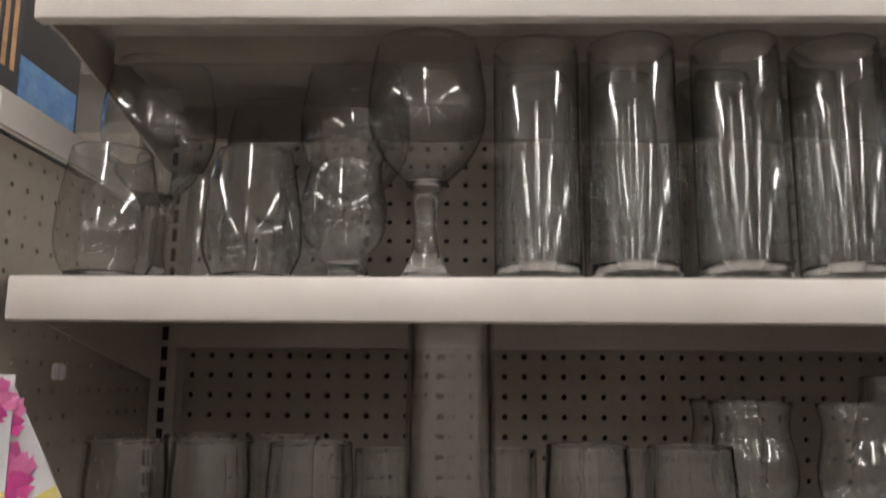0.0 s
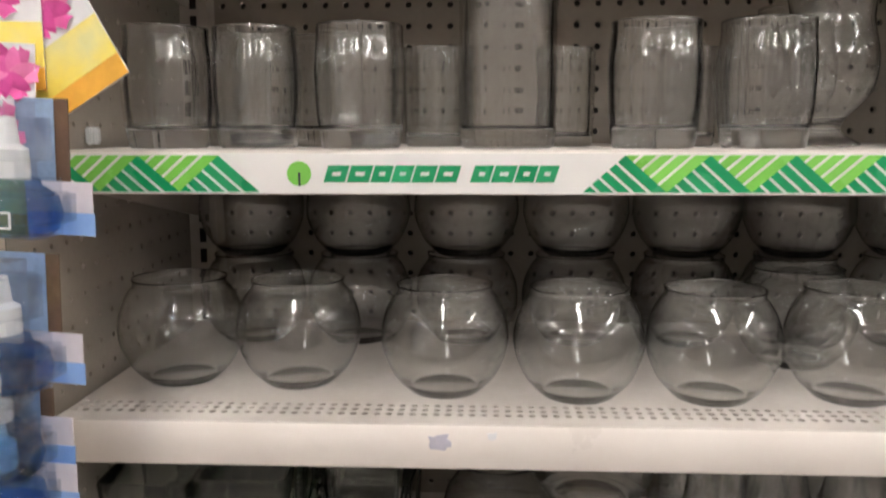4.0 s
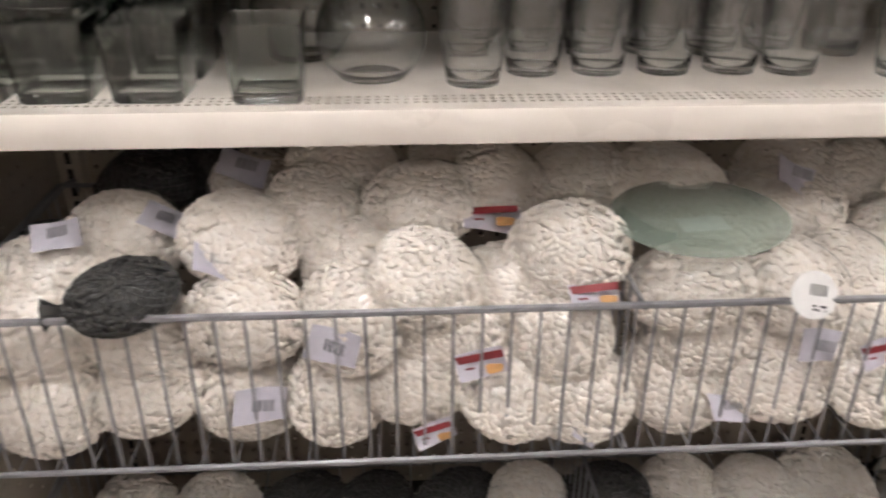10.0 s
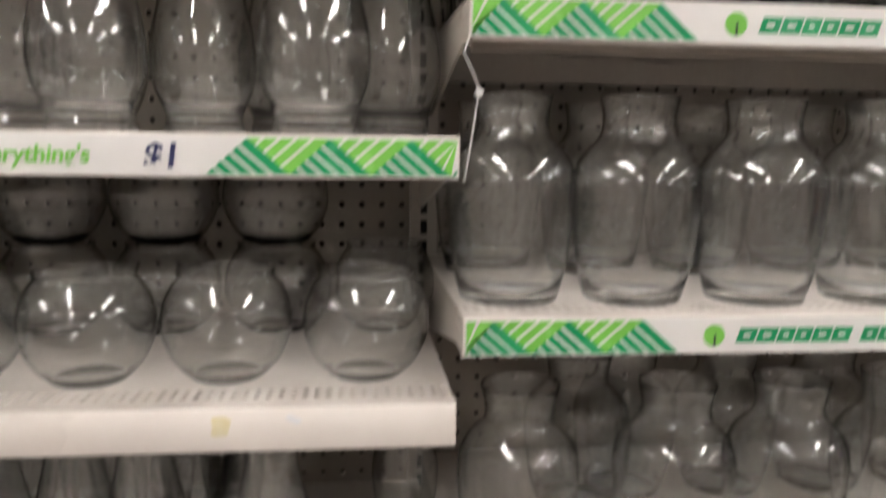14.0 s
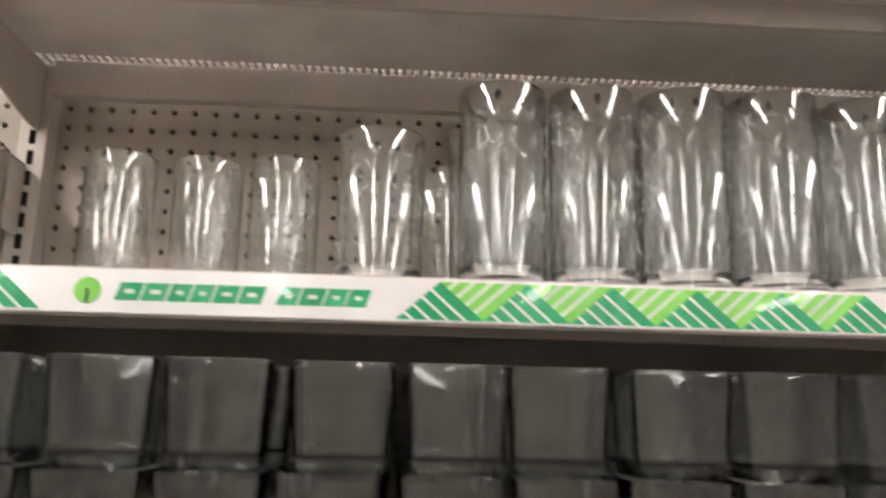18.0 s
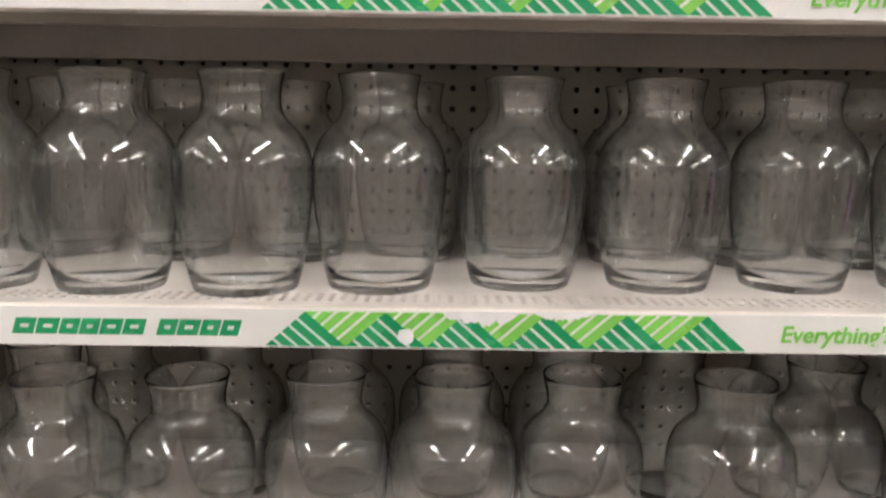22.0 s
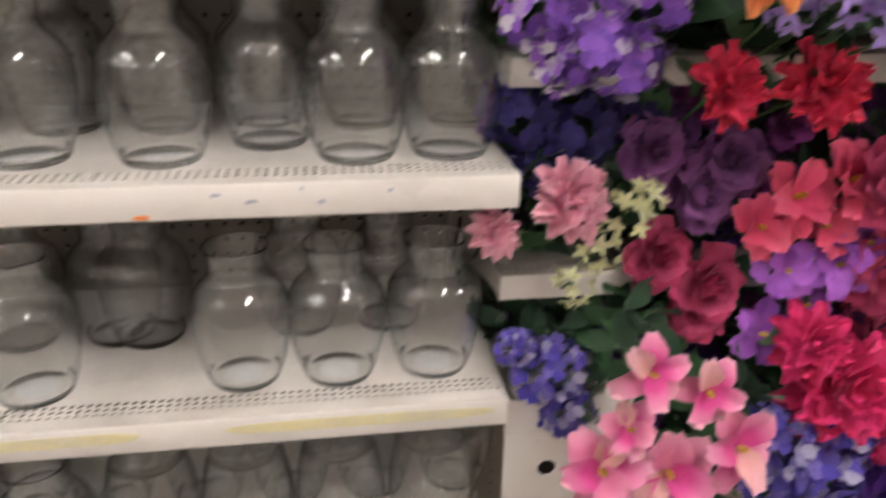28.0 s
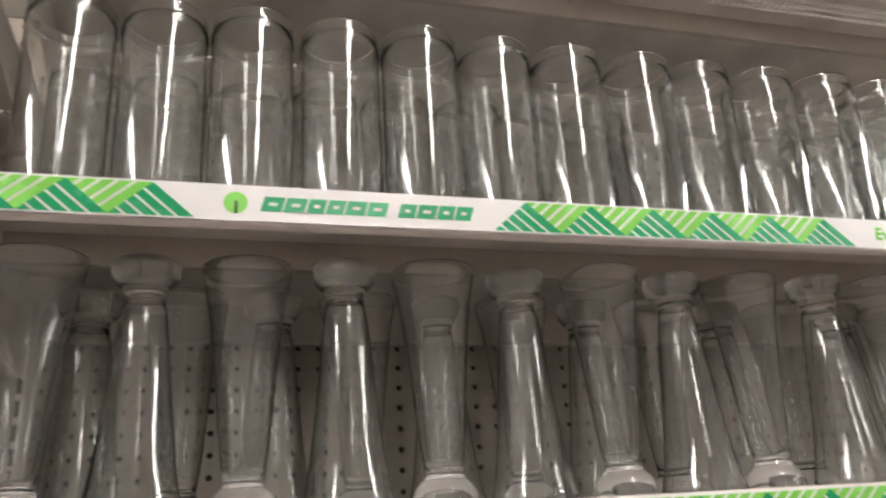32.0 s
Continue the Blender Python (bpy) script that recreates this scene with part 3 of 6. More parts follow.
def strip(parent, shift=0.0, torn=False, late=0.0):
    """The printed card in the shelf's price rail. shift: how far the print is slid along, in words."""
    x0 = -BAY / 2 + 0.004
    s = part("price_strip", box(x0, -x0, -0.0022, -0.0004, -LIP + 0.0012, -LIP + 0.0012 + SH), STRIP, parent, "white shelf strip printed with green woven bands")
    zb, yb = -LIP + 0.0026, -0.0026
    at = lambda u: x0 + (u + shift) * WORD
    a = 0.1775 * WORD
    runs = []
    dark, lime = [], []
    # left run ends in a dark triangle's foot, right run begins with one
    k = 0
    while True:
        x = at(1.05) - 2 * a * (k + 1)
        if x < x0 - 2 * a:
            break
        dark.append(clipped(up_tri(x, a, SH - 0.003), x0 + 0.001, 9))
        lime.append(clipped(down_tri(x - a, a, SH - 0.003), x0 + 0.001, 9))
        k += 1
    runs.append((dark, lime))
    dark, lime = [], []
    for k in range(6):
        dark.append(up_tri(at(2.444) + 2 * a * k, a, SH - 0.003))
        if k < 5:
            lime.append(down_tri(at(2.444) + a + 2 * a * k, a, SH - 0.003))
    runs.append((dark, lime))
    dark, lime = [], []
    k = 0
    while True:
        x = at(5.76 + late) + 2 * a * k
        if x > -x0:
            break
        dark.append(clipped(up_tri(x, a, SH - 0.003), -9, -x0 - 0.001))
        lime.append(clipped(down_tri(x + a, a, SH - 0.003), -9, -x0 - 0.001))
        k += 1
    runs.append((dark, lime))
    for dark, lime in runs:
        part("dark_green_print", join(*dark), GREEN_D, s, "dark green striped triangles", at=pose(0, yb, zb))
        part("lime_green_print", join(*lime), GREEN_L, s, "lime green striped triangles", at=pose(0, yb, zb))
    for me in brand_meshes:
        part("brand_block", me, None, s, at=pose(at(1.331), yb, zb + 0.0075))
    mark = part("round_mark", tree_mesh, None, s, at=pose(at(1.225), yb, zb + 0.014))
    part("mark_stem", trunk_mesh, None, s, at=pose(at(1.225), yb - 0.0005, zb + 0.014))
    letters("Everything's", 0.0185, GREEN_L, s, pose(at(4.72 + 2.2 * late), yb - 0.0004, zb + 0.008, 90), "slogan", 0.15, 0.0004)
    letters("$1", 0.026, NAVY, s, pose(at(5.5 + late), yb - 0.0004, zb + 0.005, 90), "price_figure", 0.15, 0.0006)
    if torn:
        rng = random.Random(5)
        for cx, w, drop in ((0.5985, 0.061, 0.0095), (0.664, 0.046, 0.0045)):
            n = 22
            top = SH - 0.0005
            pts = [(-w / 2, 0, top), (w / 2, 0, top)]
            for q in range(n):
                u = 1 - 2 * (q + 0.5) / n
                pts.append((w / 2 * u, 0, top - drop * (1 - abs(u) ** 3) * rng.uniform(0.6, 1.15) - 0.001))
            part("torn_patch", (pts, [tuple(range(len(pts)))]), PEEL_W, s, "torn white patch in the print", at=pose(x0 + cx, yb - 0.0006, zb - 0.0014))
        pts = [(0.008 * math.cos(q * 0.57) * rng.uniform(0.7, 1.1), 0, 0.007 * math.sin(q * 0.57) * rng.uniform(0.7, 1.1)) for q in range(11)]
        part("torn_patch", (pts, [tuple(range(11))]), PEEL_W, s, "torn white patch in the print", at=pose(x0 + 0.5405, yb - 0.0006, zb + 0.009))
    return s

# ---- shelves, bay by bay (deck heights) ----
S0, S1, S2, S3, S4 = 1.978, 1.709, 1.464, 1.2455, 1.021
B0, B1, B2, B3, B4, B5, B6, B7 = 2.105, 1.795, 1.574, 1.318, 1.060, 0.784, 0.515, 0.17
C0, C1, C2, C3, C4, C5 = 2.207, 1.875, 1.620, 1.165, 0.90, 0.17
PLAIN = "cream enamelled steel shelf with a plain scuffed front lip"
CARD_L = "cream steel shelf with a green printed strip on its lip"
for z in (S0, S1, S3, S4, B7):
    first = shelf(0, z, PLAIN)
    first.scale.x, first.location.x = 1.009, first.location.x - 0.0045
for z in (B0, B4, B5, B6, B7):
    shelf(1, z, PLAIN, 0.0, z == B0)
for z in (C0, C5):
    shelf(2, z, PLAIN, 0.0, z == C0)
for z in (C3, C4):
    short = shelf(2, z, "short cream steel shelf behind the silk flowers", 0.09)
    short.scale.y = (DEPTH - 0.09) / DEPTH
strip(shelf(0, S2, CARD_L), -0.106, late=0.054)
for z in (B1, B2, B3):
    strip(shelf(1, z, CARD_L), {B1: 0.0, B2: -0.02, B3: -0.03}[z], z == B3)
for z in (C1, C2):
    strip(shelf(2, z, CARD_L), -0.03)

# end panel beside the first bay
XP = -1.2192 - 0.0175
panel = thing("end_panel", pose(XP, 0, 0), "beige pegboard end panel with a cream steel front post", "end panel", "", "structure")
side = holed_sheet(0, 0, 16, 70, PITCH, 0.0028, 0.005)
part("panel_board", ([(y, x - 0.028, z + 0.05) for x, y, z in side[0]], side[1]), PEG, panel, at=pose(0, 0, 0) @ Matrix.Scale(-1, 4, (1, 0, 0)))
# near-black sheet gives the end panel's holes their shade
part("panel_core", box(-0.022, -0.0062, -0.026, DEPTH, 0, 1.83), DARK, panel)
part("panel_back", box(-0.028, -0.0225, -0.026, DEPTH, 0, 1.83), PEG, panel)
post = box(-0.044, 0.0025, -0.075, -0.029, 0, 1.865, 0.004)
part("front_post", post, POST_M, panel, "cream steel post with keyhole slots")
# flat black shapes stand for the dark insides of the keyholes
for kz in (0.846, 0.814):
    part("keyhole", join(moved(disc(0.006, 12), pose(0, 0, 0.004)), box(-0.003, 0.003, -0.0003, 0, -0.012, 0.004)), BLACK_INK, panel, "black keyhole slot", at=pose(-0.017, -0.0753, kz))
part("panel_cap", box(-0.03, 0.004, -0.0285, DEPTH, 1.832, 1.866, 0.003), ENAMEL, panel)

# ---- glassware ----
V = {}


def kind(key, name, geo, label, category, material=GLASS, flutes=0, depth=0.0):
    """One shape of glass; flutes and their depth give an optic, ribbed wall."""
    if len(geo[0]) == 2:
        rim = max(range(len(geo)), key=lambda i: geo[i][1])
        geo = lathe(geo, flutes * 6 if flutes else 36, depth, flutes, rim + 2)
    me = mesh_of(name, geo, True)
    me.materials.append(material)
    V[key] = (name, me, label, category)


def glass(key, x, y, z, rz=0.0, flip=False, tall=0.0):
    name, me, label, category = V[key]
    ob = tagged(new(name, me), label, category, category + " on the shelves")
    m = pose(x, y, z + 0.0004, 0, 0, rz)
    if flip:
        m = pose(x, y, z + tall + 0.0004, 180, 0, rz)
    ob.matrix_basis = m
    # only rear glasses and upper square vases cast shadows; the rest cast none
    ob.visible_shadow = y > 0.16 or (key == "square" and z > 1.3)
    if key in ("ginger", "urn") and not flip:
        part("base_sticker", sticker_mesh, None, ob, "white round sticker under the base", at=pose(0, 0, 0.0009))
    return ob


sticker_mesh = mesh_of("base_sticker", lathe([(0, -0.0002), (0.024, -0.0002), (0.0242, 0.0002), (0, 0.0002)], 20))
sticker_mesh.materials.append(PAPER)
kind("cyl", "cylinder_vase", vessel([(0.0385, 0.0), (0.041, 0.004), (0.0415, 0.02), (0.0415, 0.12), (0.0415, 0.232)], 0.0026, 0.012), "tall clear glass cylinder vase on a shelf", "vase", GLASS_WAVY)
kind("gob", "goblet_vase", vessel([(0.034, 0.0), (0.035, 0.003), (0.022, 0.016), (0.013, 0.04), (0.011, 0.075), (0.016, 0.1), (0.04, 0.125), (0.056, 0.155), (0.059, 0.185), (0.056, 0.215), (0.051, 0.243)], 0.0022, 0.104), "large clear glass goblet vase with a short stem", "goblet", GLASS_WAVY)
kind("stemless", "stemless_glass", vessel([(0.026, 0.0), (0.034, 0.006), (0.045, 0.028), (0.047, 0.05), (0.044, 0.085), (0.037, 0.127)], 0.0018, 0.008), "clear stemless wine glass on a shelf", "glass", GLASS_WAVY)
kind("tumbler", "tumbler", vessel([(0.0325, 0.0), (0.0345, 0.004), (0.0362, 0.016), (0.0382, 0.034), (0.0392, 0.062), (0.0388, 0.076), (0.0374, 0.09), (0.0372, 0.102)], 0.0032, 0.017), "clear glass tumbler with a heavy base and soft flutes", "tumbler", GLASS_RIPPLE, 10, 0.016)
kind("tall", "tall_candle_glass", vessel([(0.037, 0.0), (0.0405, 0.006), (0.041, 0.03), (0.041, 0.12), (0.0395, 0.18), (0.04, 0.214)], 0.0026, 0.016), "tall straight clear glass vase among tumblers", "vase", GLASS_RIPPLE, 8, 0.012)
kind("small", "votive_glass", vessel([(0.027, 0.0), (0.029, 0.004), (0.0305, 0.03), (0.031, 0.09)], 0.002, 0.01), "small clear votive glass on a shelf", "votive", GLASS_RIPPLE, 10, 0.014)
kind("footed", "footed_glass", vessel([(0.03, 0.0), (0.03, 0.003), (0.014, 0.014), (0.018, 0.026), (0.038, 0.05), (0.042, 0.08), (0.036, 0.115), (0.04, 0.14)], 0.002, 0.026), "clear footed glass vase with a curved bowl", "vase", GLASS_RIPPLE)
kind("hurr", "hurricane_vase", vessel([(0.036, 0.0), (0.0375, 0.006), (0.035, 0.012), (0.037, 0.02), (0.0455, 0.04), (0.049, 0.06), (0.0475, 0.088), (0.041, 0.118), (0.0345, 0.146), (0.033, 0.166)], 0.0022, 0.02), "clear footed hurricane vase with a rounded body", "vase", GLASS_RIPPLE)
kind("bowl", "fish_bowl", vessel([(0.031, 0.0), (0.035, 0.003), (0.047, 0.016), (0.056, 0.036), (0.058, 0.052), (0.055, 0.07), (0.048, 0.085), (0.0425, 0.092), (0.0435, 0.097)], 0.0024, 0.006), "round clear glass fish bowl on a shelf", "glass bowl")
kind("bubble", "bubble_vase", vessel([(0.036, 0.0), (0.04, 0.003), (0.055, 0.022), (0.061, 0.045), (0.057, 0.068), (0.046, 0.084), (0.037, 0.091), (0.038, 0.098), (0.045, 0.104)], 0.0022, 0.005), "round clear bubble bowl with a flared neck", "glass bowl")
kind("bud", "bud_vase", vessel([(0.0285, 0.0), (0.0295, 0.004), (0.0335, 0.03), (0.0375, 0.062), (0.036, 0.085), (0.03, 0.112), (0.0255, 0.135), (0.0265, 0.155), (0.0305, 0.175)], 0.002, 0.008), "clear hourglass bud vase on a shelf", "vase")
kind("ginger", "ginger_jar_vase", vessel([(0.040, 0.0), (0.043, 0.004), (0.0495, 0.022), (0.0555, 0.05), (0.0585, 0.078), (0.0585, 0.094), (0.0565, 0.108), (0.051, 0.12), (0.0425, 0.1295), (0.0355, 0.137), (0.033, 0.145), (0.034, 0.157), (0.0375, 0.172)], 0.0024, 0.006), "clear ginger jar glass vase with a flared neck", "vase")
kind("urn", "urn_vase", vessel([(0.0428, 0.0000), (0.0455, 0.0040), (0.0517, 0.0300), (0.0564, 0.0650), (0.0587, 0.0920), (0.0580, 0.1100), (0.0535, 0.1250), (0.0455, 0.1360), (0.0376, 0.1440), (0.0334, 0.1520), (0.0326, 0.1620), (0.0336, 0.1720), (0.0361, 0.1820)], 0.0024, 0.007), "clear urn shaped glass vase with square shoulders", "vase")
kind("trumpet", "trumpet_vase", vessel([(0.028, 0.0), (0.029, 0.006), (0.0265, 0.016), (0.018, 0.026), (0.0175, 0.034), (0.021, 0.06), (0.0265, 0.12), (0.033, 0.175), (0.0405, 0.214)], 0.0024, 0.032), "tall clear trumpet vase on a thick glass foot", "vase", GLASS_WAVY)
kind("low", "short_cylinder_vase", vessel([(0.028, 0.0), (0.0305, 0.004), (0.031, 0.02), (0.031, 0.124)], 0.0022, 0.009), "short clear glass cylinder on a shelf", "vase", GLASS_WAVY)
kind("mid", "medium_pillar_vase", vessel([(0.034, 0.0), (0.037, 0.004), (0.0375, 0.02), (0.0375, 0.138)], 0.0024, 0.012), "medium clear glass pillar vase on a shelf", "vase", GLASS_WAVY)
kind("pillar", "pillar_vase", vessel([(0.034, 0.0), (0.037, 0.004), (0.0375, 0.02), (0.0375, 0.174)], 0.0024, 0.012), "clear glass pillar vase on a shelf", "vase", GLASS_WAVY)


kind("band", "jar_vase", vessel([(0.0355, 0.0), (0.0385, 0.004), (0.039, 0.03), (0.039, 0.18), (0.0398, 0.183), (0.0398, 0.191), (0.0385, 0.194), (0.0385, 0.204)], 0.0022, 0.01), "tall clear glass jar vase with a banded rim", "vase", GLASS_WAVY)


def square_vase():
    """A thick tapered square tumbler with rounded corners."""
    def ring(half, r, z, n=6):
        pts = []
        for cx, cy, a0 in ((1, 1, 0), (-1, 1, 90), (-1, -1, 180), (1, -1, 270)):
            for k in range(n):
                a = radians(a0 + 90 * k / (n - 1))
                pts.append((cx * (half - r) + r * math.cos(a), cy * (half - r) + r * math.sin(a), z))
        return pts
    rings = [ring(0.0335, 0.009, 0.0), ring(0.0352, 0.009, 0.0025), ring(0.0362, 0.009, 0.02), ring(0.0378, 0.009, 0.05), ring(0.0398, 0.009, 0.078),
             ring(0.0395, 0.0088, 0.0795), ring(0.0372, 0.0065, 0.0795), ring(0.0366, 0.006, 0.078), ring(0.0346, 0.006, 0.05), ring(0.0328, 0.006, 0.013), ring(0.03, 0.006, 0.0105)]
    n = len(rings[0])
    v = [p for r in rings for p in r]
    f = [(a * n + k, a * n + (k + 1) % n, a * n + n + (k + 1) % n, a * n + n + k) for a in range(len(rings) - 1) for k in range(n)]
    return v, f + [tuple(range(n))[::-1], tuple(range(len(v) - n, len(v)))]


kind("square", "square_vase", square_vase(), "thick greenish square glass votive vase", "square vase", GLASS_SQ)

rg = random.Random(11)


def row(key, x0, x1, step, y, z, jitter=0.006, **kw):
    x = x0
    while x <= x1 + 1e-6:
        glass(key, x + rg.uniform(-jitter, jitter), y + rg.uniform(-jitter, jitter), z, rg.uniform(0, 360), **kw)
        x += step


# first bay, top glass shelf
for x, y in ((-1.179, 0.075), (-1.044, 0.085), (-1.124, 0.19), (-1.004, 0.2)):
    glass("stemless", x, y, S1, rg.uniform(0, 360))
for x, y in ((-1.169, 0.16), (-1.074, 0.29), (-0.879, 0.1), (-0.959, 0.17)):
    glass("gob", x, y, S1, rg.uniform(0, 360))
for x, y in ((-0.959, 0.1),):
    glass("footed", x, y, S1)
for x0, y in ((-0.774, 0.08), (-0.764, 0.175)):
    row("cyl", x0, -0.05, 0.0945, y, S1)
# tumblers
for x, y in ((-1.152, 0.09), (-1.074, 0.097), (-0.980, 0.082), (-0.732, 0.073), (-0.642, 0.07)):
    glass("tumbler", x, y, S2, rg.uniform(0, 360))
for x, y in ((-1.024, 0.17), (-0.919, 0.16), (-0.799, 0.17), (-0.684, 0.17), (-1.114, 0.185)):
    glass("small" if x > -1.0 else "tumbler", x, y, S2, rg.uniform(0, 360))
glass("tall", -0.854, 0.078, S2)
for x, y in ((-0.559, 0.15), (-0.474, 0.1), (-0.401, 0.17), (-0.314, 0.1), (-0.227, 0.16), (-0.120, 0.085), (-0.050, 0.17), (-0.544, 0.27), (-0.355, 0.27), (-0.160, 0.27)):
    glass("footed" if x < -0.45 else "hurr", x, y, S2, rg.uniform(0, 360))
# fish bowls, two high at the back
for x, y in ((-1.159, 0.115), (-1.046, 0.112), (-0.908, 0.092), (-0.789, 0.082), (-0.672, 0.08), (-0.559, 0.19), (-0.549, 0.085), (-0.433, 0.09), (-0.319, 0.085), (-0.200, 0.09), (-0.075, 0.09)):
    glass("bowl", x, y, S3, rg.uniform(0, 360))
for k in range(10):
    x = -1.132 + k * 0.12
    glass("bowl", x, 0.27, S3, rg.uniform(0, 360))
    if k < 9:
        glass("bowl", x, 0.268, S3 + 0.0985, rg.uniform(0, 360))
# square vases, two high and four deep, and bud vases
for x, y0 in ((-1.169, 0.052), (-1.083, 0.063), (-0.988, 0.061)):
    for k in range(4):
        glass("square", x + rg.uniform(-0.004, 0.004), y0 + k * 0.087, S4, rg.uniform(-4.009, 4))
        if k or x < -1.0:
            glass("square", x + rg.uniform(-0.004, 0.004), y0 + k * 0.087 + 0.002, S4 + 0.0808, rg.uniform(-4.009, 4))
glass("square", -0.873, 0.054, S4, 2)
glass("bubble", -0.769, 0.124, S4)
glass("bubble", -0.769, 0.124, S4 + 0.1055)
glass("bubble", -0.855, 0.22, S4)
for x, y in ((-0.659, 0.095), (-0.587, 0.136), (-0.511, 0.137), (-0.434, 0.136), (-0.356, 0.137), (-0.287, 0.13), (-0.164, 0.104), (-0.190, 0.217), (-0.029, 0.226)):
    glass("bud", x, y, S4, rg.uniform(0, 360))
for k in range(7):
    glass("bud", -0.655 + k * 0.077, 0.22 + 0.01 * (k % 2), S4, rg.uniform(0, 360))
for k in range(6):
    glass("bud", -0.63 + k * 0.08, 0.3, S4, rg.uniform(0, 360))

# second bay
for x, y in ((0.185, 0.14), (0.262, 0.15), (0.334, 0.14)):
    glass("low", x, y, B1)
glass("low", 0.06, 0.12, B1)
for x, y in ((0.422, 0.1), (0.49, 0.2)):
    glass("mid", x, y, B1)
for y in (0.075, 0.175):
    row("pillar", 0.522, 1.18, 0.079, y, B1, 0.004)
for k in range(14):
    x = 0.05 + k * 0.0863
    for y in (0.062, 0.16, 0.26):
        glass("square", x + rg.uniform(-0.003, 0.003), y, B2, rg.uniform(-5, 5))
        glass("square", x + rg.uniform(-0.006, 0.006), y + rg.uniform(-0.004, 0.004), B2 + 0.0808, rg.uniform(-6, 6))
for x, y in ((0.055, 0.08), (0.17, 0.075), (0.287, 0.07), (0.403, 0.068), (0.517, 0.085), (0.643, 0.105), (0.768, 0.103), (0.893, 0.11), (1.02, 0.1), (1.14, 0.1)):
    glass("urn", x, y, B3, rg.uniform(0, 360))
for k in range(10):
    glass("urn", 0.06 + k * 0.1195, 0.235, B3, rg.uniform(0, 360))
for x, y in ((0.07, 0.085), (0.16, 0.2), (0.224, 0.083), (0.343, 0.088), (0.467, 0.1), (0.585, 0.093), (0.705, 0.1), (0.843, 0.09), (0.955, 0.15), (1.05, 0.085), (1.155, 0.09)):
    glass("ginger", x, y, B4, rg.uniform(0, 360))
for k in range(9):
    glass("ginger", 0.225 + k * 0.1205, 0.23, B4, rg.uniform(0, 360))
for x, y in ((0.08, 0.09), (0.203, 0.05), (0.33, 0.062), (0.449, 0.078), (0.56, 0.064), (0.671, 0.084), (0.78, 0.205), (0.909, 0.089), (1.022, 0.086), (1.14, 0.09)):
    glass("ginger", x, y, B5, rg.uniform(0, 360))
for k in range(9):
    if k != 6:
        glass("ginger", 0.15 + k * 0.118, 0.215, B5, rg.uniform(0, 360))
for k, x in enumerate((0.07, 0.18, 0.29, 0.411, 0.534, 0.652, 0.78, 0.899, 1.018, 1.14)):
    if k < 6:
        glass("ginger", x, 0.075, B6, rg.uniform(0, 360))
    else:
        glass("ginger", x, 0.085, B6, flip=True, tall=0.1733)
    glass("ginger", x + 0.05, 0.2, B6, rg.uniform(0, 360))
row("pillar", 0.06, 1.18, 0.085, 0.08, B7)
row("pillar", 0.06, 1.18, 0.085, 0.18, B7)

# third bay
for k in range(15):
    x = 1.28 + k * 0.0852
    if x < 2.4:
        glass("trumpet", x, 0.085 + 0.006 * (k % 3), C2, rg.uniform(0, 360), flip=k % 2 == 1, tall=0.2155)
        glass("trumpet", x + 0.03, 0.19, C2, rg.uniform(0, 360), flip=k % 2 == 0, tall=0.2155)
for y in (0.08, 0.19):
    row("band", 1.287, 2.4, 0.0825, y, C1, 0.003)

# ---- small things on the shelf fronts ----
def patch(name, w, h, rng, n=14, rag=0.25):
    """A flat ragged scrap in the xz plane."""
    pts = []
    for k in range(n):
        a = 2 * math.pi * k / n
        q = rng.uniform(1 - rag, 1)
        pts.append((w / 2 * math.copysign(abs(math.cos(a)) ** 0.6, math.cos(a)) * q, 0, h / 2 * math.copysign(abs(math.sin(a)) ** 0.6, math.sin(a)) * q))
    return pts + [(x, 0.0004, z) for x, _, z in pts], [tuple(range(n))] + [(k, n + k, n + (k + 1) % n, (k + 1) % n) for k in range(n)]


prng = random.Random(3)


def scrap(name, label, x, z, w, h, material, rag=0.25, y=-0.0005, turn=0.0, n=14):
    return tagged(part(name, patch(name, w, h, prng, n, rag), material, at=pose(x, y, z, 0, turn, 0)), label, "sticker", "scraps on the shelf lips")


def bars(w, h, n, seed):
    """Rows of unreadable print as plain bars."""
    r = random.Random(seed)
    g = []
    for k in range(n):
        z = -h / 2 + h * (k + 0.5) / n
        x = -w / 2
        while x < w / 2 - 0.001:
            q = r.uniform(0.0015, 0.006)
            if r.random() < 0.7:
                g.append(box(x, min(x + q, w / 2), -0.0003, 0, z - h / n * 0.33, z + h / n * 0.33))
            x += q + 0.001
    return join(*g)


st = scrap("round_sticker", "torn round white sticker with smudged print", -1.171, S4 - 0.019, 0.033, 0.031, PAPER, 0.14, n=20)
part("print", bars(0.022, 0.02, 6, 4), INK, st, at=pose(0, -0.0004, 0))
scrap("sticker_scrap", "torn grey sticker residue on the shelf lip", -0.908, S3 - 0.014, 0.022, 0.016, LILAC_P, 0.5)
scrap("sticker_scrap", "small torn paper scrap on the shelf lip", -0.866, S3 - 0.009, 0.009, 0.009, PAPER, 0.5)
scrap("sticker_scrap", "yellowed adhesive scrap on the shelf lip", -0.193, S3 - 0.016, 0.018, 0.018, PEEL, 0.4)
scrap("sticker_scrap", "faint paper scrap on the shelf lip", -0.135, S3 - 0.011, 0.016, 0.007, PAPER, 0.4, turn=20)
lab = tagged(part("price_label", box(0.012, 0.058, -0.0014, -0.0004, B4 - 0.028, B4 - 0.007), YELLOW), "yellow paper price label on the shelf lip", "price label")
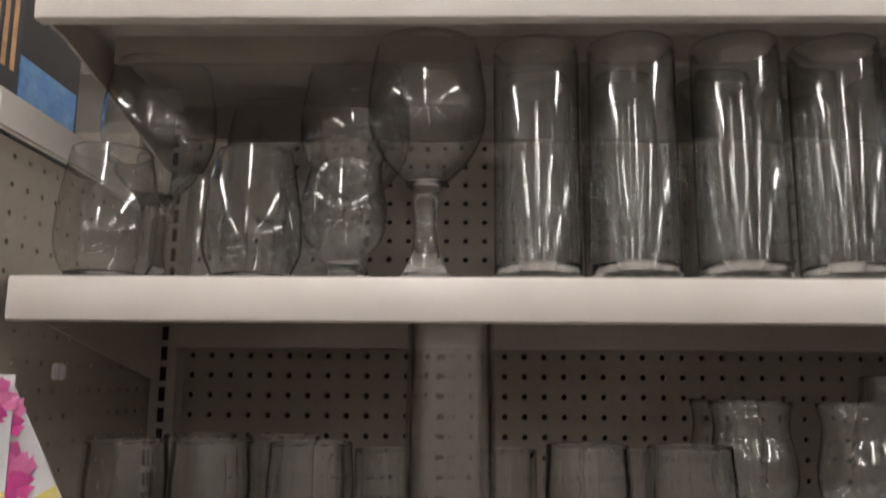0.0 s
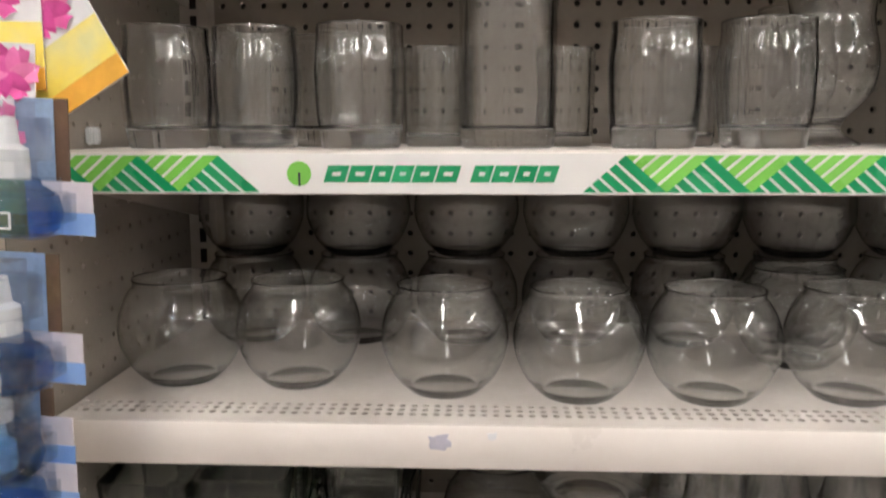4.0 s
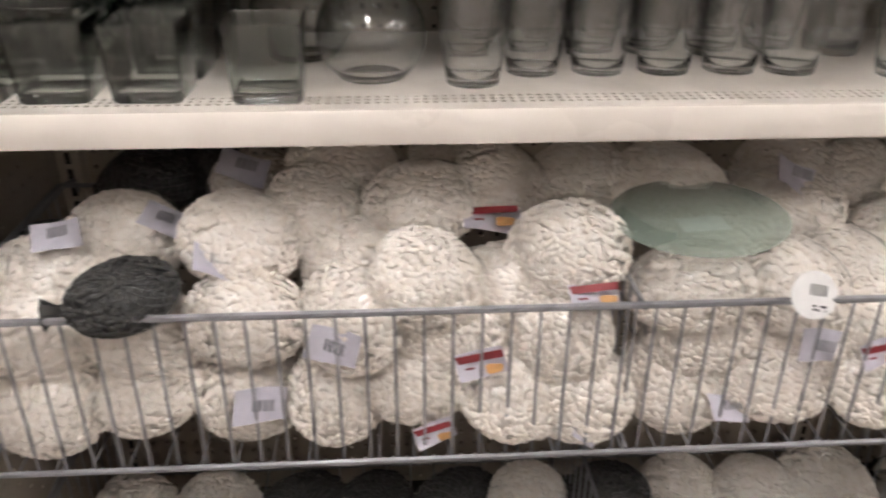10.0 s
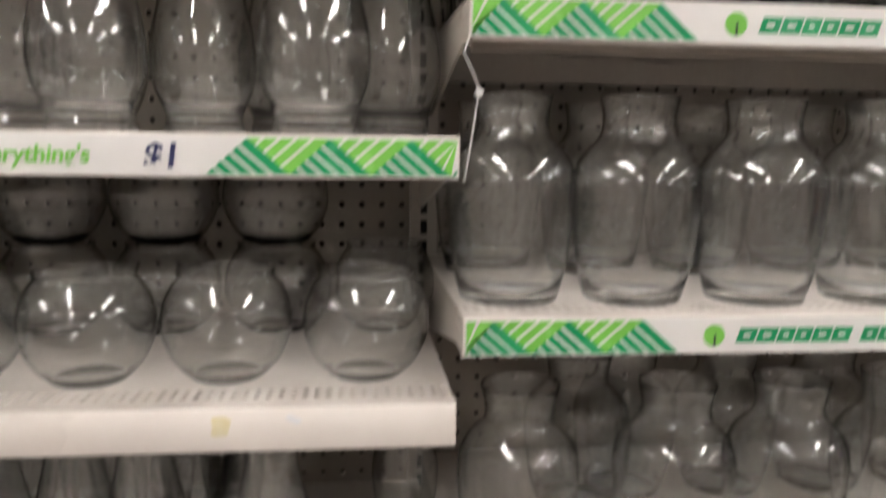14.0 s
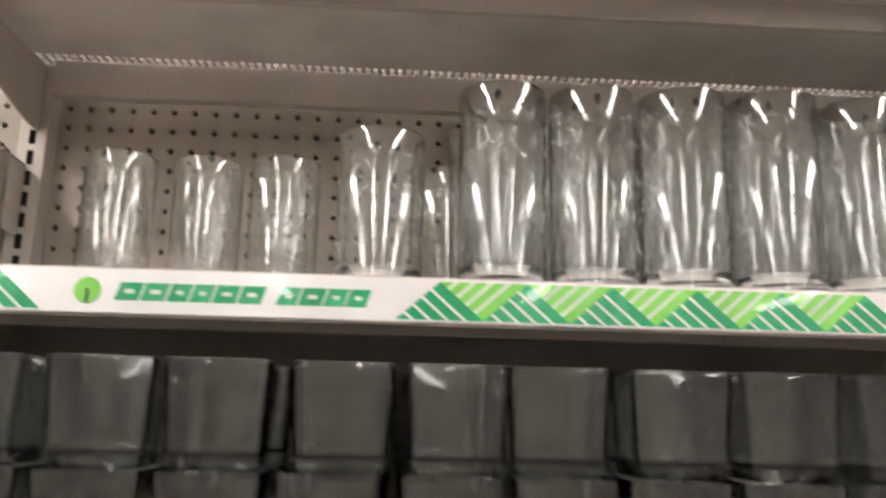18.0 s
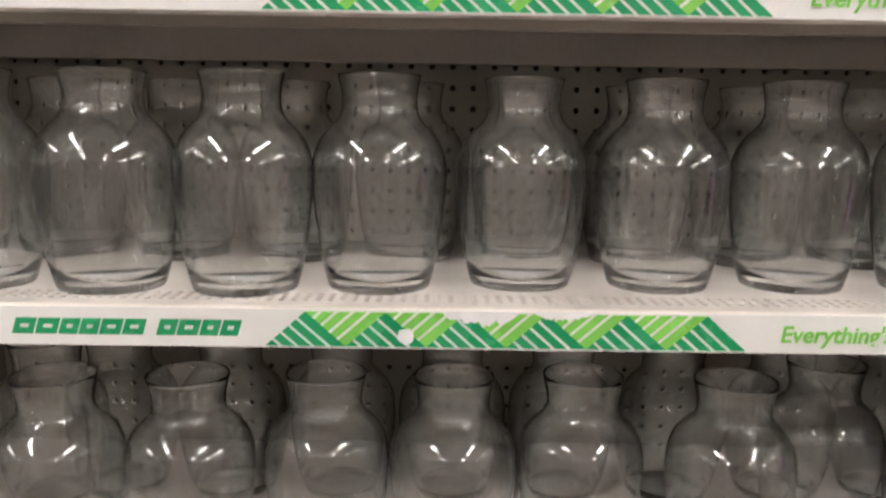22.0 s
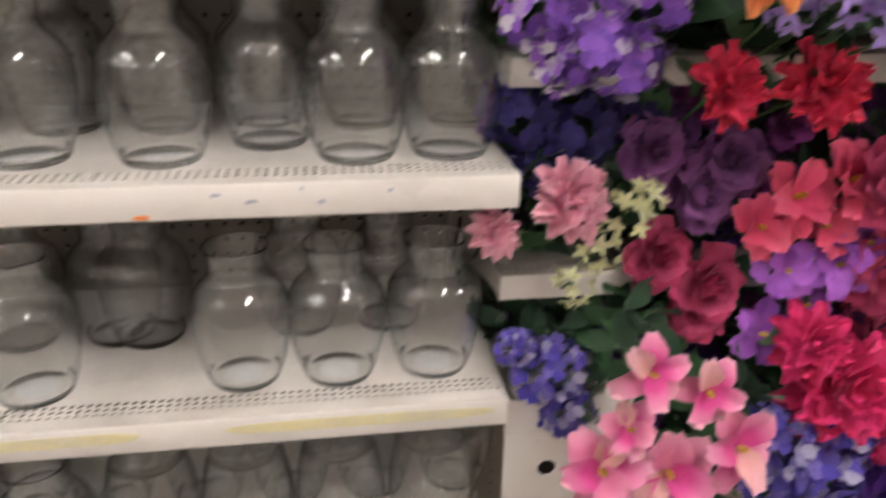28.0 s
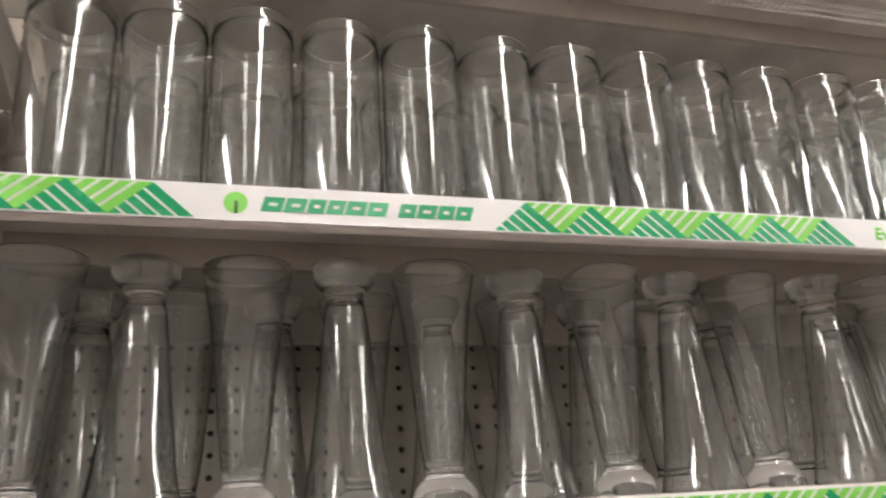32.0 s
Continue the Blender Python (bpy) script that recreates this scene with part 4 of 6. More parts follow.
part("label_head", box(0.012, 0.04, -0.0018, -0.0014, B4 - 0.0068, B4 - 0.002), PAPER, lab, "white label head")
part("print", bars(0.022, 0.003, 1, 8), INK, lab, at=pose(0.026, -0.0019, B4 - 0.0045))
letters("$5.00", 0.0165, BLACK_INK, lab, pose(0.0155, -0.0017, B4 - 0.0225, 90), "price_figure", 0, 0.0003)
for x0, x1 in ((0.03, 0.33), (0.36, 0.59), (0.62, 0.80), (0.888, 1.205)):
    scrap("adhesive_strip", "long yellowed adhesive strip on the shelf lip", (x0 + x1) / 2, B5 - 0.016, x1 - x0, 0.015, PEEL, 0.06, n=26)
scrap("sticker_scrap", "grey torn sticker on the shelf lip", 0.615, B5 - 0.014, 0.03, 0.014, LILAC_P, 0.5)
scrap("sticker_scrap", "small orange paper scrap under the shelf lip", 0.832, B4 - LIP + 0.001, 0.018, 0.006, ORANGE_P, 0.4)
for x, dz, w in ((0.905, 0.012, 0.012), (0.94, 0.02, 0.014), (0.99, 0.008, 0.006), (0.07, 0.016, 0.004), (0.34, 0.012, 0.005), (1.01, 0.022, 0.01), (1.08, 0.013, 0.008)):
    scrap("scuff", "grey scuff mark on the shelf lip", x, B4 - dz, w, 0.006, LILAC_P, 0.6)
clipr = tagged(part("round_tag", moved(lathe([(0, 0), (0.023, 0), (0.0245, 0.0006), (0.0245, 0.0014), (0.023, 0.002), (0, 0.002)], 24), pose(0.825, -0.004, B1 - 0.026, 90)), TAG_CLEAR), "translucent round tag hanging on the strip", "tag")
part("print", bars(0.03, 0.02, 4, 12), LILAC_P, clipr, at=pose(0.825, -0.0065, B1 - 0.026))
tie = thing("cable_tie", pose(0.004, -0.006, B2 - LIP), "thin white cable tie hanging from the shelf end", "cable tie")
part("strap", tube_path([(0.0, 0.004, 0.004), (-0.006, -0.002, -0.012), (0.002, -0.004, -0.028), (0.006, -0.004, -0.04)], 0.0006, 5), PAPER, tie)
part("tail", tube_path([(0.006, -0.004, -0.04), (0.002, -0.005, -0.07), (-0.004, -0.005, -0.11)], 0.0006, 5), PAPER, tie)
part("tie_head", box(0.003, 0.009, -0.008, -0.002, -0.046, -0.039, 0.001), PAPER, tie)
for zc in (1.63, 1.475):
    pc = thing("panel_clip", pose(XP + 0.001, 0.113, zc), "clear plastic double clip on the pegboard", "clip", "panel clips")
    for dy in (-0.006, 0.006):
        part("prong", box(0, 0.006, dy - 0.004, dy + 0.004, -0.008, 0.008, 0.0015), PAPER, pc)

# ---- wire baskets with bags of stones ----
BX0, BX1, BF, BBK = -1.216, -0.006, -0.06, 0.3


def basket(z0, z1):
    b = thing("wire_basket", pose(0, 0, 0), "grey wire dump basket hung below the glass shelves", "wire basket", "wire baskets")
    for z, r in ((z1, 0.0042), (z0, 0.0036)):
        part("front_rail", tube_path([(BX0, BBK, z), (BX0, BF + 0.012, z), (BX0 + 0.004, BF + 0.003, z), (BX0 + 0.012, BF, z), (BX1 - 0.012, BF, z), (BX1 - 0.003, BF + 0.003, z), (BX1, BF + 0.012, z), (BX1, BBK, z)], r, 7), WIRE, b, "thick round rail", smooth=True)
    wire_f = mesh_of("wire", rod((0, BF + 0.004, z0), (0, BF + 0.004, z1), 0.0017, 5), True)
    wire_f.materials.append(WIRE)
    n = 39
    for k in range(1, n):
        part("wire", wire_f, None, b, at=pose(BX0 + (BX1 - BX0) * k / n, 0, 0))
    for x in (BX0 + 0.003, -0.485, BX1 - 0.003):
        wire_s = mesh_of("side_wire", rod((0, 0, z0), (0, 0, z1), 0.0015, 5), True)
        wire_s.materials.append(WIRE)
        for k in range(1, 13):
            part("side_wire", wire_s, None, b, at=pose(x, BF + (BBK - BF) * k / 13, 0))
        part("side_rail", rod((x, BF, z1 - 0.004), (x, BBK, z1 - 0.004), 0.003, 6), WIRE, b, smooth=True)
        part("side_rail", rod((x, BF, z0 + 0.004), (x, BBK, z0 + 0.004), 0.003, 6), WIRE, b, smooth=True)
        part("hook", tube_path([(x, BBK, z1), (x, DEPTH - 0.04, z1 - 0.01), (x, DEPTH - 0.033, z1 - 0.03)], 0.003, 6), WIRE, b)
    wire_b = mesh_of("floor_wire", rod((0, BF, z0 + 0.002), (0, BBK, z0 + 0.002), 0.0015, 5), True)
    wire_b.materials.append(WIRE)
    for k in range(1, 30):
        part("floor_wire", wire_b, None, b, at=pose(BX0 + (BX1 - BX0) * k / 30, 0, 0))
    part("back_rail", rod((BX0, BBK, z1), (BX1, BBK, z1), 0.0035, 6), WIRE, b)
    part("back_rail", rod((BX0, BBK, z0), (BX1, BBK, z0), 0.0035, 6), WIRE, b)
    return b


basket(0.623, 0.823)
basket(0.289, 0.474)


def pebble(rng, size):
    """A rounded broken pebble."""
    bm = bmesh.new()
    bmesh.ops.create_icosphere(bm, subdivisions=2, radius=1)
    sx, sy, sz = size * rng.uniform(0.9, 1.2), size * rng.uniform(0.8, 1.1), size * rng.uniform(0.55, 0.8)
    off = Vector((rng.uniform(0, 50), rng.uniform(0, 50), rng.uniform(0, 50)))
    for q in bm.verts:
        k = 1 + 0.28 * noise.noise(q.co * 1.3 + off)
        q.co = (q.co.x * sx * k, q.co.y * sy * k, q.co.z * sz * k)
    bm.verts.index_update()
    out = [tuple(q.co) for q in bm.verts], [tuple(q.index for q in f.verts) for f in bm.faces]
    bm.free()
    return out


def pebble_heap(seed, rx, ry, rz, size, count):
    """Pebbles pressed into the shape of a full net bag."""
    rng = random.Random(seed)
    stock = [pebble(rng, size) for _ in range(9)]
    v, f = [], []
    for k in range(count):
        z = 1 - 2 * (k + 0.5) / count
        a = k * 2.39996 + rng.uniform(-0.2, 0.2)
        r = math.sqrt(1 - z * z)
        bulge = 1 + 0.045 * math.sin(2 * a + seed) + 0.03 * math.sin(4 * z + seed)
        d = Vector((rx * r * math.cos(a), ry * r * math.sin(a), rz * z)) * bulge * rng.uniform(0.96, 1.0)
        m = Matrix.Translation(d) @ d.to_track_quat("Z", "Y").to_matrix().to_4x4() @ pose(0, 0, 0, rng.uniform(-18, 18), rng.uniform(-18, 18), rng.uniform(0, 360))
        n = len(v)
        gv, gf = stock[k % 9]
        for p in gv:
            w = m @ Vector(p)
            out = math.sqrt((w.x / rx) ** 2 + (w.y / ry) ** 2 + (w.z / rz) ** 2)
            film = (1.045 + 0.045 * math.sin(2 * a + seed) + 0.03 * math.sin(4 * z + seed))
            v.append(tuple(w * min(1, film / out)))
        f += [tuple(i + n for i in face) for face in gf]
    cv, cf = lathe([(rx * 0.925 * math.cos(radians(15 * q)), rz * 0.925 * math.sin(radians(15 * q))) for q in range(-6, 7)], 20)
    n = len(v)
    v += [(x, y * ry / rx, z) for x, y, z in cv]
    f += [tuple(i + n for i in face) for face in cf]
    me = mesh_of("pebble_fill", (v, f), True)
    return me


white_heaps = [pebble_heap(s, 0.067, 0.061, 0.042, 0.0047, 920) for s in (1, 2, 3, 4)]
for me in white_heaps:
    me.materials.append(PEBBLE)
black_heaps = [pebble_heap(s, 0.062, 0.05, 0.042, 0.0036, 900) for s in (6, 7)]
for me in black_heaps:
    me.materials.append(PEBBLE_D)


def card_geo(w, h, bend):
    v, f = [], []
    n = 6
    for i in range(n + 1):
        u = i / n - 0.5
        for j, q in enumerate((-0.5, 0.5)):
            for t in (0, 0.0006):
                v.append((u * w, bend * math.sin(3 * u + j) - t, q * h))
    for i in range(n):
        a = i * 4
        f += [(a, a + 4, a + 6, a + 2), (a + 1, a + 3, a + 7, a + 5), (a, a + 1, a + 5, a + 4), (a + 2, a + 6, a + 7, a + 3)]
    return v, f + [(0, 2, 3, 1), (n * 4, n * 4 + 1, n * 4 + 3, n * 4 + 2)]


tag_mesh = mesh_of("header_card", card_geo(0.05, 0.034, 0.009), True)
tag_mesh.materials.append(LILAC_P)
code_mesh = mesh_of("barcode", join(*[box(-0.011 + k * 0.0019, -0.0098 + k * 0.0019 - 0.0004 * (k % 3), -0.0002, 0, -0.006, 0.006) for k in range(12)]))
code_mesh.materials.append(INK)
tagr_mesh = mesh_of("header_card", card_geo(0.052, 0.028, 0.009), True)
tagr_mesh.materials.append(LILAC_P)
band_mesh = mesh_of("printed_band", join(box(-0.025, 0.025, -0.0003, 0, 0.004, 0.012), box(-0.025, -0.008, -0.0003, 0, -0.003, -0.001)))
band_mesh.materials.append(RED_P)
pict_mesh = mesh_of("printed_picture", patch("p", 0.02, 0.012, random.Random(2)))
pict_mesh.materials.append(TAN_P)

film_shell = mesh_of("bag_film", [[(x * 1.05 + 0.004 * math.sin(60 * y), y * 0.9, z * 1.04) for x, y, z in lathe([(0, -0.0455), (0.034, -0.039), (0.056, -0.026), (0.0685, 0), (0.056, 0.026), (0.034, 0.039), (0, 0.0455)], 18)[0]], lathe([(0, -0.0455), (0.034, -0.039), (0.056, -0.026), (0.0685, 0), (0.056, 0.026), (0.034, 0.039), (0, 0.0455)], 18)[1]], True)
film_shell.materials.append(FILM)
net_lines = []
for k in range(22):
    for way in (-1, 1):
        pts = []
        for q in range(13):
            zz = -0.95 + 1.9 * q / 12
            aa = 2 * math.pi * k / 22 + way * 1.9 * q / 12
            rr = 1.035 * math.sqrt(1 - zz * zz)
            pts.append((0.062 * rr * math.cos(aa), 0.05 * rr * math.sin(aa), 0.042 * 1.035 * zz))
        net_lines.append(tube_path(pts, 0.0004, 3))
net_mesh = mesh_of("net", join(*net_lines))
net_mesh.materials.append(NET_M)
knot_mesh = mesh_of("knot", [[(x, y, z * 0.5 + 0.004 * math.sin(400 * y)) for x, y, z in moved(lathe([(0, 0.05), (0.02, 0.052), (0.009, 0.062), (0.008, 0.067), (0.014, 0.074), (0.022, 0.084), (0.017, 0.086), (0, 0.076)], 22, 0.09, 7), pose(0, 0, 0, 0, -90, 0))[0]], lathe([(0, 0.05), (0.02, 0.052), (0.009, 0.062), (0.008, 0.067), (0.014, 0.074), (0.022, 0.084), (0.017, 0.086), (0, 0.076)], 22)[1]], True)
knot_mesh.materials.append(PEBBLE_D)
brng = random.Random(21)
BAGS = []


def bag(x, y, z, scale=1.0, dark=False, tag=None, tilt=None):
    """A net bag of decorative stones, lying with a flat side to the aisle."""
    label = "net bag of small black decorative stones" if dark else "clear net bag of white decorative pebbles"
    b = thing("stone_bag", pose(x, y, z, brng.uniform(35, 65) if tilt is None else tilt, brng.uniform(-25, 25), brng.uniform(-40, 40)), label + " in the wire basket", "stone bag", "bags of stones")
    b.scale = (scale * brng.uniform(0.95, 1.16), scale * brng.uniform(0.92, 1.08), scale * brng.uniform(0.84, 1.0))
    s = part("pebble_fill", brng.choice(black_heaps if dark else white_heaps), None, b)
    s["kind"] = "stuff"
    if not dark:
        part("bag_film", film_shell, None, b, "clear plastic film")
    else:
        part("net", net_mesh, None, b, "grey nylon net")
        part("knot", knot_mesh, None, b, "gathered net end")
    BAGS.append(b)
    if tag and z < 0.6:
        m = pose(brng.uniform(-0.03, 0.03), -0.05, brng.uniform(0.02, 0.04), -35 + brng.uniform(-20, 20), brng.uniform(-25, 25), brng.uniform(-20, 20))
        if tag == "red":
            c = part("header_card", tagr_mesh, None, b, "grey white card with red print", at=m)
            part("printed_band", band_mesh, None, c, at=pose(0, -0.0035, 0))
            part("printed_picture", pict_mesh, None, c, at=pose(0.012, -0.004, -0.006))
        else:
            c = part("header_card", tag_mesh, None, b, "pale lilac card with a barcode", at=m)
            part("barcode", code_mesh, None, c, at=pose(0.004, -0.0045, 0.002))
    return b


TAGS = (None, "code", None, "red", None, None, "code", None)
for k, (x, z) in enumerate(((-1.153, 0.678), (-1.038, 0.69), (-0.913, 0.682), (-0.818, 0.676), (-0.728, 0.695), (-0.608, 0.678), (-0.543, 0.68), (-0.413, 0.672), (-0.296, 0.685), (-0.173, 0.678), (-0.076, 0.69))):
    bag(x, 0.003 + brng.uniform(-0.008, 0.008), z, 0.99, tag=TAGS[k % 8])
for k, (x, z) in enumerate(((-1.138, 0.763), (-1.028, 0.762), (-0.916, 0.782), (-0.803, 0.768), (-0.698, 0.745), (-0.560, 0.75), (-0.388, 0.74), (-0.277, 0.728), (-0.163, 0.742), (-0.071, 0.728))):
    bag(x, 0.018 + brng.uniform(-0.010, 0.01), z + brng.uniform(-0.006, 0.006), 1.0, tag=TAGS[(k + 3) % 8])
for k, (x, y, z) in enumerate(((-1.151, 0.05, 0.802), (-1.070, 0.1, 0.832), (-0.923, 0.06, 0.852), (-0.844, 0.13, 0.86), (-0.712, 0.02, 0.815), (-0.803, 0.08, 0.808), (-0.548, 0.045, 0.836), (-0.408, 0.02, 0.797), (-0.281, 0.03, 0.79), (-0.100, 0.12, 0.806))):
    bag(x, y, z, 0.98, tag=TAGS[(k + 1) % 8])
for k, (x, y, z) in enumerate(((-0.813, 0.19, 0.885), (-0.715, 0.12, 0.866), (-0.608, 0.165, 0.87), (-0.508, 0.2, 0.855), (-0.392, 0.17, 0.862), (-0.244, 0.15, 0.837), (-0.100, 0.24, 0.842), (-0.918, 0.2, 0.856), (-0.204, 0.25, 0.85), (-0.076, 0.19, 0.79), (-0.658, 0.25, 0.866))):
    bag(x, y, z, 0.96, tag=TAGS[(k + 2) % 8])
for x, y, z in ((-0.63, 0.06, 0.785), (-0.335, 0.1, 0.82), (-0.19, 0.07, 0.79)):
    bag(x, y, z, 0.92)
for x, y, z, s in ((-1.033, -0.03, 0.832, 0.85), (-1.068, 0.22, 0.858, 1.15), (-0.978, 0.25, 0.872, 1.15), (-1.173, 0.16, 0.78, 1.0), (-1.178, 0.09, 0.72, 0.95)):
    bag(x, y, z, s, True, tilt=30)
for k in range(10):
    dark = 2 <= k <= 4 or k == 6
    bag(-1.16 + k * 0.118, 0.02, 0.29, 1.0, dark)
    bag(-1.16 + k * 0.118, 0.02, 0.375, 1.0, dark, TAGS[k % 8])
    bag(-1.14 + k * 0.118, 0.14, 0.35, 1.05, dark)

# header cards of the bags, each on the bag it closes
CARDS = (
    (-1.120, 0.044, 0.870, 0, -40, -8, 10, 1.1), (-1.013, 0.084, 0.868, 0, -50, 10, -20, 1.1), (-0.943, 0.014, 0.848, 0, -50, 20, 15, 1.2),
    (-0.902, -0.049, 0.699, 0, -20, 12, 5, 1.25), (-0.818, -0.044, 0.771, 0, -20, 8, -25, 1.25), (-0.930, 0.154, 0.903, 0, -45, 20, 0, 1.3),
    (-0.246, 0.134, 0.887, 0, -40, 18, 0, 1.3), (-0.276, -0.049, 0.756, 0, -15, 10, 0, 1.2), (-0.525, -0.044, 0.654, 0, 0, -50, 30, 1.1),
    (-0.363, -0.044, 0.669, 0, -50, 0, 0, 1.1), (-0.657, -0.049, 0.746, 1, -25, -14, 0, 1.2), (-0.528, -0.014, 0.807, 1, -45, -5, 0, 1.25),
    (-0.631, 0.094, 0.854, 1, -60, -10, 0, 1.4), (-0.708, -0.049, 0.651, 1, -20, -20, 0, 1), (-0.201, -0.049, 0.743, 1, -15, -8, 0, 1.1),
    (-0.733, 0.054, 0.853, 1, -60, -8, 0, 0.8))
for x, y, z, red, rx, ry, rz, sc in CARDS:
    w = pose(x, y, z, rx, ry, rz)
    b = min(BAGS, key=lambda o: (o.location - w.translation).length)
    c = part("header_card", tagr_mesh if red else tag_mesh, None, b, "grey white card with red print" if red else "pale lilac card with a barcode")
    loc, rot, scl = b.matrix_basis.decompose()
    c.matrix_basis = Matrix.LocRotScale(loc, rot, scl).inverted() @ w @ Matrix.Scale(sc * 0.88, 4)
    if red:
        part("printed_band", band_mesh, None, c, at=pose(0, -0.0045, 0))
        part("printed_picture", pict_mesh, None, c, at=pose(0.012, -0.005, -0.006))
    else:
        part("barcode", code_mesh, None, c, at=pose(0.004, -0.005, 0.002))

plate = thing("glass_plate", pose(-0.4, 0.046, 0.872, 1, -3, 0), "round frosted green glass plate lying on the stone bags", "plate")
part("disc", lathe([(0, 0), (0.09, 0), (0.098, 0.002), (0.1, 0.005), (0.097, 0.006), (0.085, 0.0035), (0, 0.003)], 48), GLASS_PLATE, plate, smooth=True)
part("label", box(-0.025, 0.028, -0.03, 0.005, -0.0012, -0.0004), PAPER, plate, "white paper label under the plate")
hang = thing("plate_tag", pose(-0.307, -0.065, 0.832, -25, 15, 8), "white oval card tag with a barcode hanging on the basket", "tag")
part("card", moved(lathe([(0, 0), (0.03, 0), (0.031, 0.0005), (0.03, 0.001), (0, 0.001)], 22), pose(0, 0, 0, 90) @ Matrix.Diagonal((1, 0.85, 1, 1))), PAPER, hang)
part("barcode", code_mesh, None, hang, at=pose(0.004, -0.0015, 0.006))
part("print", bars(0.018, 0.008, 2, 31), BLACK_INK, hang, at=pose(0.008, -0.0015, -0.013))

# cartons stacked beyond the end panel
for k in range(8):
    cz = 0.1095 * k
    cb = thing("carton", pose(-1.49 - 0.003 * (k % 2), 0.1, cz), "brown cardboard carton with dark printed figures", "carton", "stacked cartons")
    part("body", box(-0.2, 0.2, -0.17, 0.17, 0.0, 0.109, 0.003), CARD, cb)
    part("tape", box(-0.201, 0.201, -0.024, 0.024, 0.1085, 0.1094), TAN_P, cb)
    letters("850", 0.036, BLACK_INK, cb, pose(0.115, -0.1708, 0.05, 90), "figure", 0, 0.001)
    part("print", bars(0.11, 0.012, 1, 50 + k), BLACK_INK, cb, at=pose(0.135, -0.1705, 0.04))
    part("print", bars(0.11, 0.014, 2, 70 + k), BLACK_INK, cb, at=pose(0.135, -0.1705, 0.016))

# ---- packs hanging by the end panel ----
BLISTER = glassy("blister_shell", (0.95, 0.96, 0.98), 0.1, 0.5, 30, 0.0, 1.0, 0.08)
CAP_M = painted("white_plastic", (0.80, 0.80, 0.80), 0.35, 0.04, 30)
SKY_P = painted("blue_card", (0.20, 0.36, 0.72), 0.4, 0.06, 30, stain=(0.32, 0.48, 0.78))
DUSK_P = painted("pale_blue_photo", (0.30, 0.40, 0.55), 0.4, 0.2, 25, stain=(0.20, 0.28, 0.42))
PINK_P = varied("pink_print", [(0.75, 0.10, 0.35), (0.82, 0.25, 0.48), (0.65, 0.06, 0.30)], 0.4)
YEL_P = painted("yellow_print", (0.85, 0.68, 0.12), 0.4, 0.12, 40, stain=(0.80, 0.74, 0.35))
ORA_P = painted("orange_print", (0.88, 0.45, 0.06), 0.4, 0.08, 40)
BLUE_BOX = painted("blue_box_print", (0.05, 0.17, 0.42), 0.4, 0.3, 30, stain=(0.15, 0.32, 0.55))
BROWN_P = painted("brown_photo_card", (0.10, 0.055, 0.035), 0.4, 0.3, 40, stain=(0.20, 0.12, 0.06))
BLUE_OIL = glassy("blue_oil", (0.42, 0.66, 0.93), 0.09, 0.2, 60, 0.0, 1.0, 0.04)
PINE_P = painted("pineapple_print", (0.25, 0.20, 0.05), 0.5, 0.3, 160)


def flower_print(r, n=6):
    return join(*[moved(petal(r, r * 0.75, 0.0, 0.0, 3, 2, 0.2), pose(0, 0, 0, 90, 0, 0) @ pose(0, 0, 0, 0, 0, 360 * k / n)) for k in range(n)])


def hang_strip(z1, z0):
    s = thing("clip_strip", pose(-1.236, -0.086, 0), "clear plastic clip strip hanging on the end post", "clip strip")
    part("strap", box(-0.012, 0.012, -0.001, 0.001, z0, z1), FILM, s)
    part("hook", tube_path([(0, 0, z1), (0, 0.006, z1 + 0.012), (0, 0.012, z1 + 0.004)], 0.0015, 5), CAP_M, s)


def refill_pack(x, y, z, turn, lean):
    p = thing("freshener_pack", pose(x, y, z, 0, lean, turn), "blue scented oil refill in a clear blister card", "freshener pack", "packs on the clip strip")
    part("card", box(-0.045, 0.03, -0.0006, 0.0006, -0.055, 0.03, 0.0), BROWN_P, p)
    part("card_photo", box(-0.045, 0.021, -0.0012, -0.0007, -0.021, 0.03), DUSK_P, p, "pale blue photo on the card")
    part("card_band", box(-0.045, 0.045, -0.0012, -0.0002, -0.0406, -0.0213), PALE_P, p, "pale pink band on the card")
    part("card_foot", box(-0.045, 0.046, -0.0012, -0.0002, -0.055, -0.0408), SKY_P, p, "blue foot of the card")
    part("bottle", moved(lathe([(0, 0), (0.017, 0), (0.021, 0.003), (0.0235, 0.013), (0.021, 0.024), (0.012, 0.03), (0.011, 0.034), (0, 0.034)], 24), pose(0.013, -0.025, -0.052)), BLUE_OIL, p, "blue bottle", smooth=True)
    part("bottle_label", join(box(-0.011, 0.011, -0.0495, -0.0488, -0.046, -0.0448), box(-0.011, 0.011, -0.0495, -0.0488, -0.037, -0.0358), box(-0.011, -0.0098, -0.0495, -0.0488, -0.0447, -0.0371), box(0.0098, 0.011, -0.0495, -0.0488, -0.0447, -0.0371)), CAP_M, p, "white outlined label", at=pose(0.012, -0.0005, 0))
    part("cap", moved(lathe([(0, 0), (0.012, 0), (0.0125, 0.003), (0.0115, 0.017), (0.007, 0.02), (0.005, 0.036), (0, 0.037)], 16), pose(0.004, -0.022, -0.018)), CAP_M, p, "white cap", smooth=True)
    part("blister", box(-0.017, 0.04, -0.05, -0.002, -0.053, -0.018, 0.009), BLISTER, p, "clear plastic blister")
    part("blister_neck", box(-0.014, 0.026, -0.04, -0.002, -0.0175, 0.028, 0.01), BLISTER, p, "narrow clear blister neck")
    return p


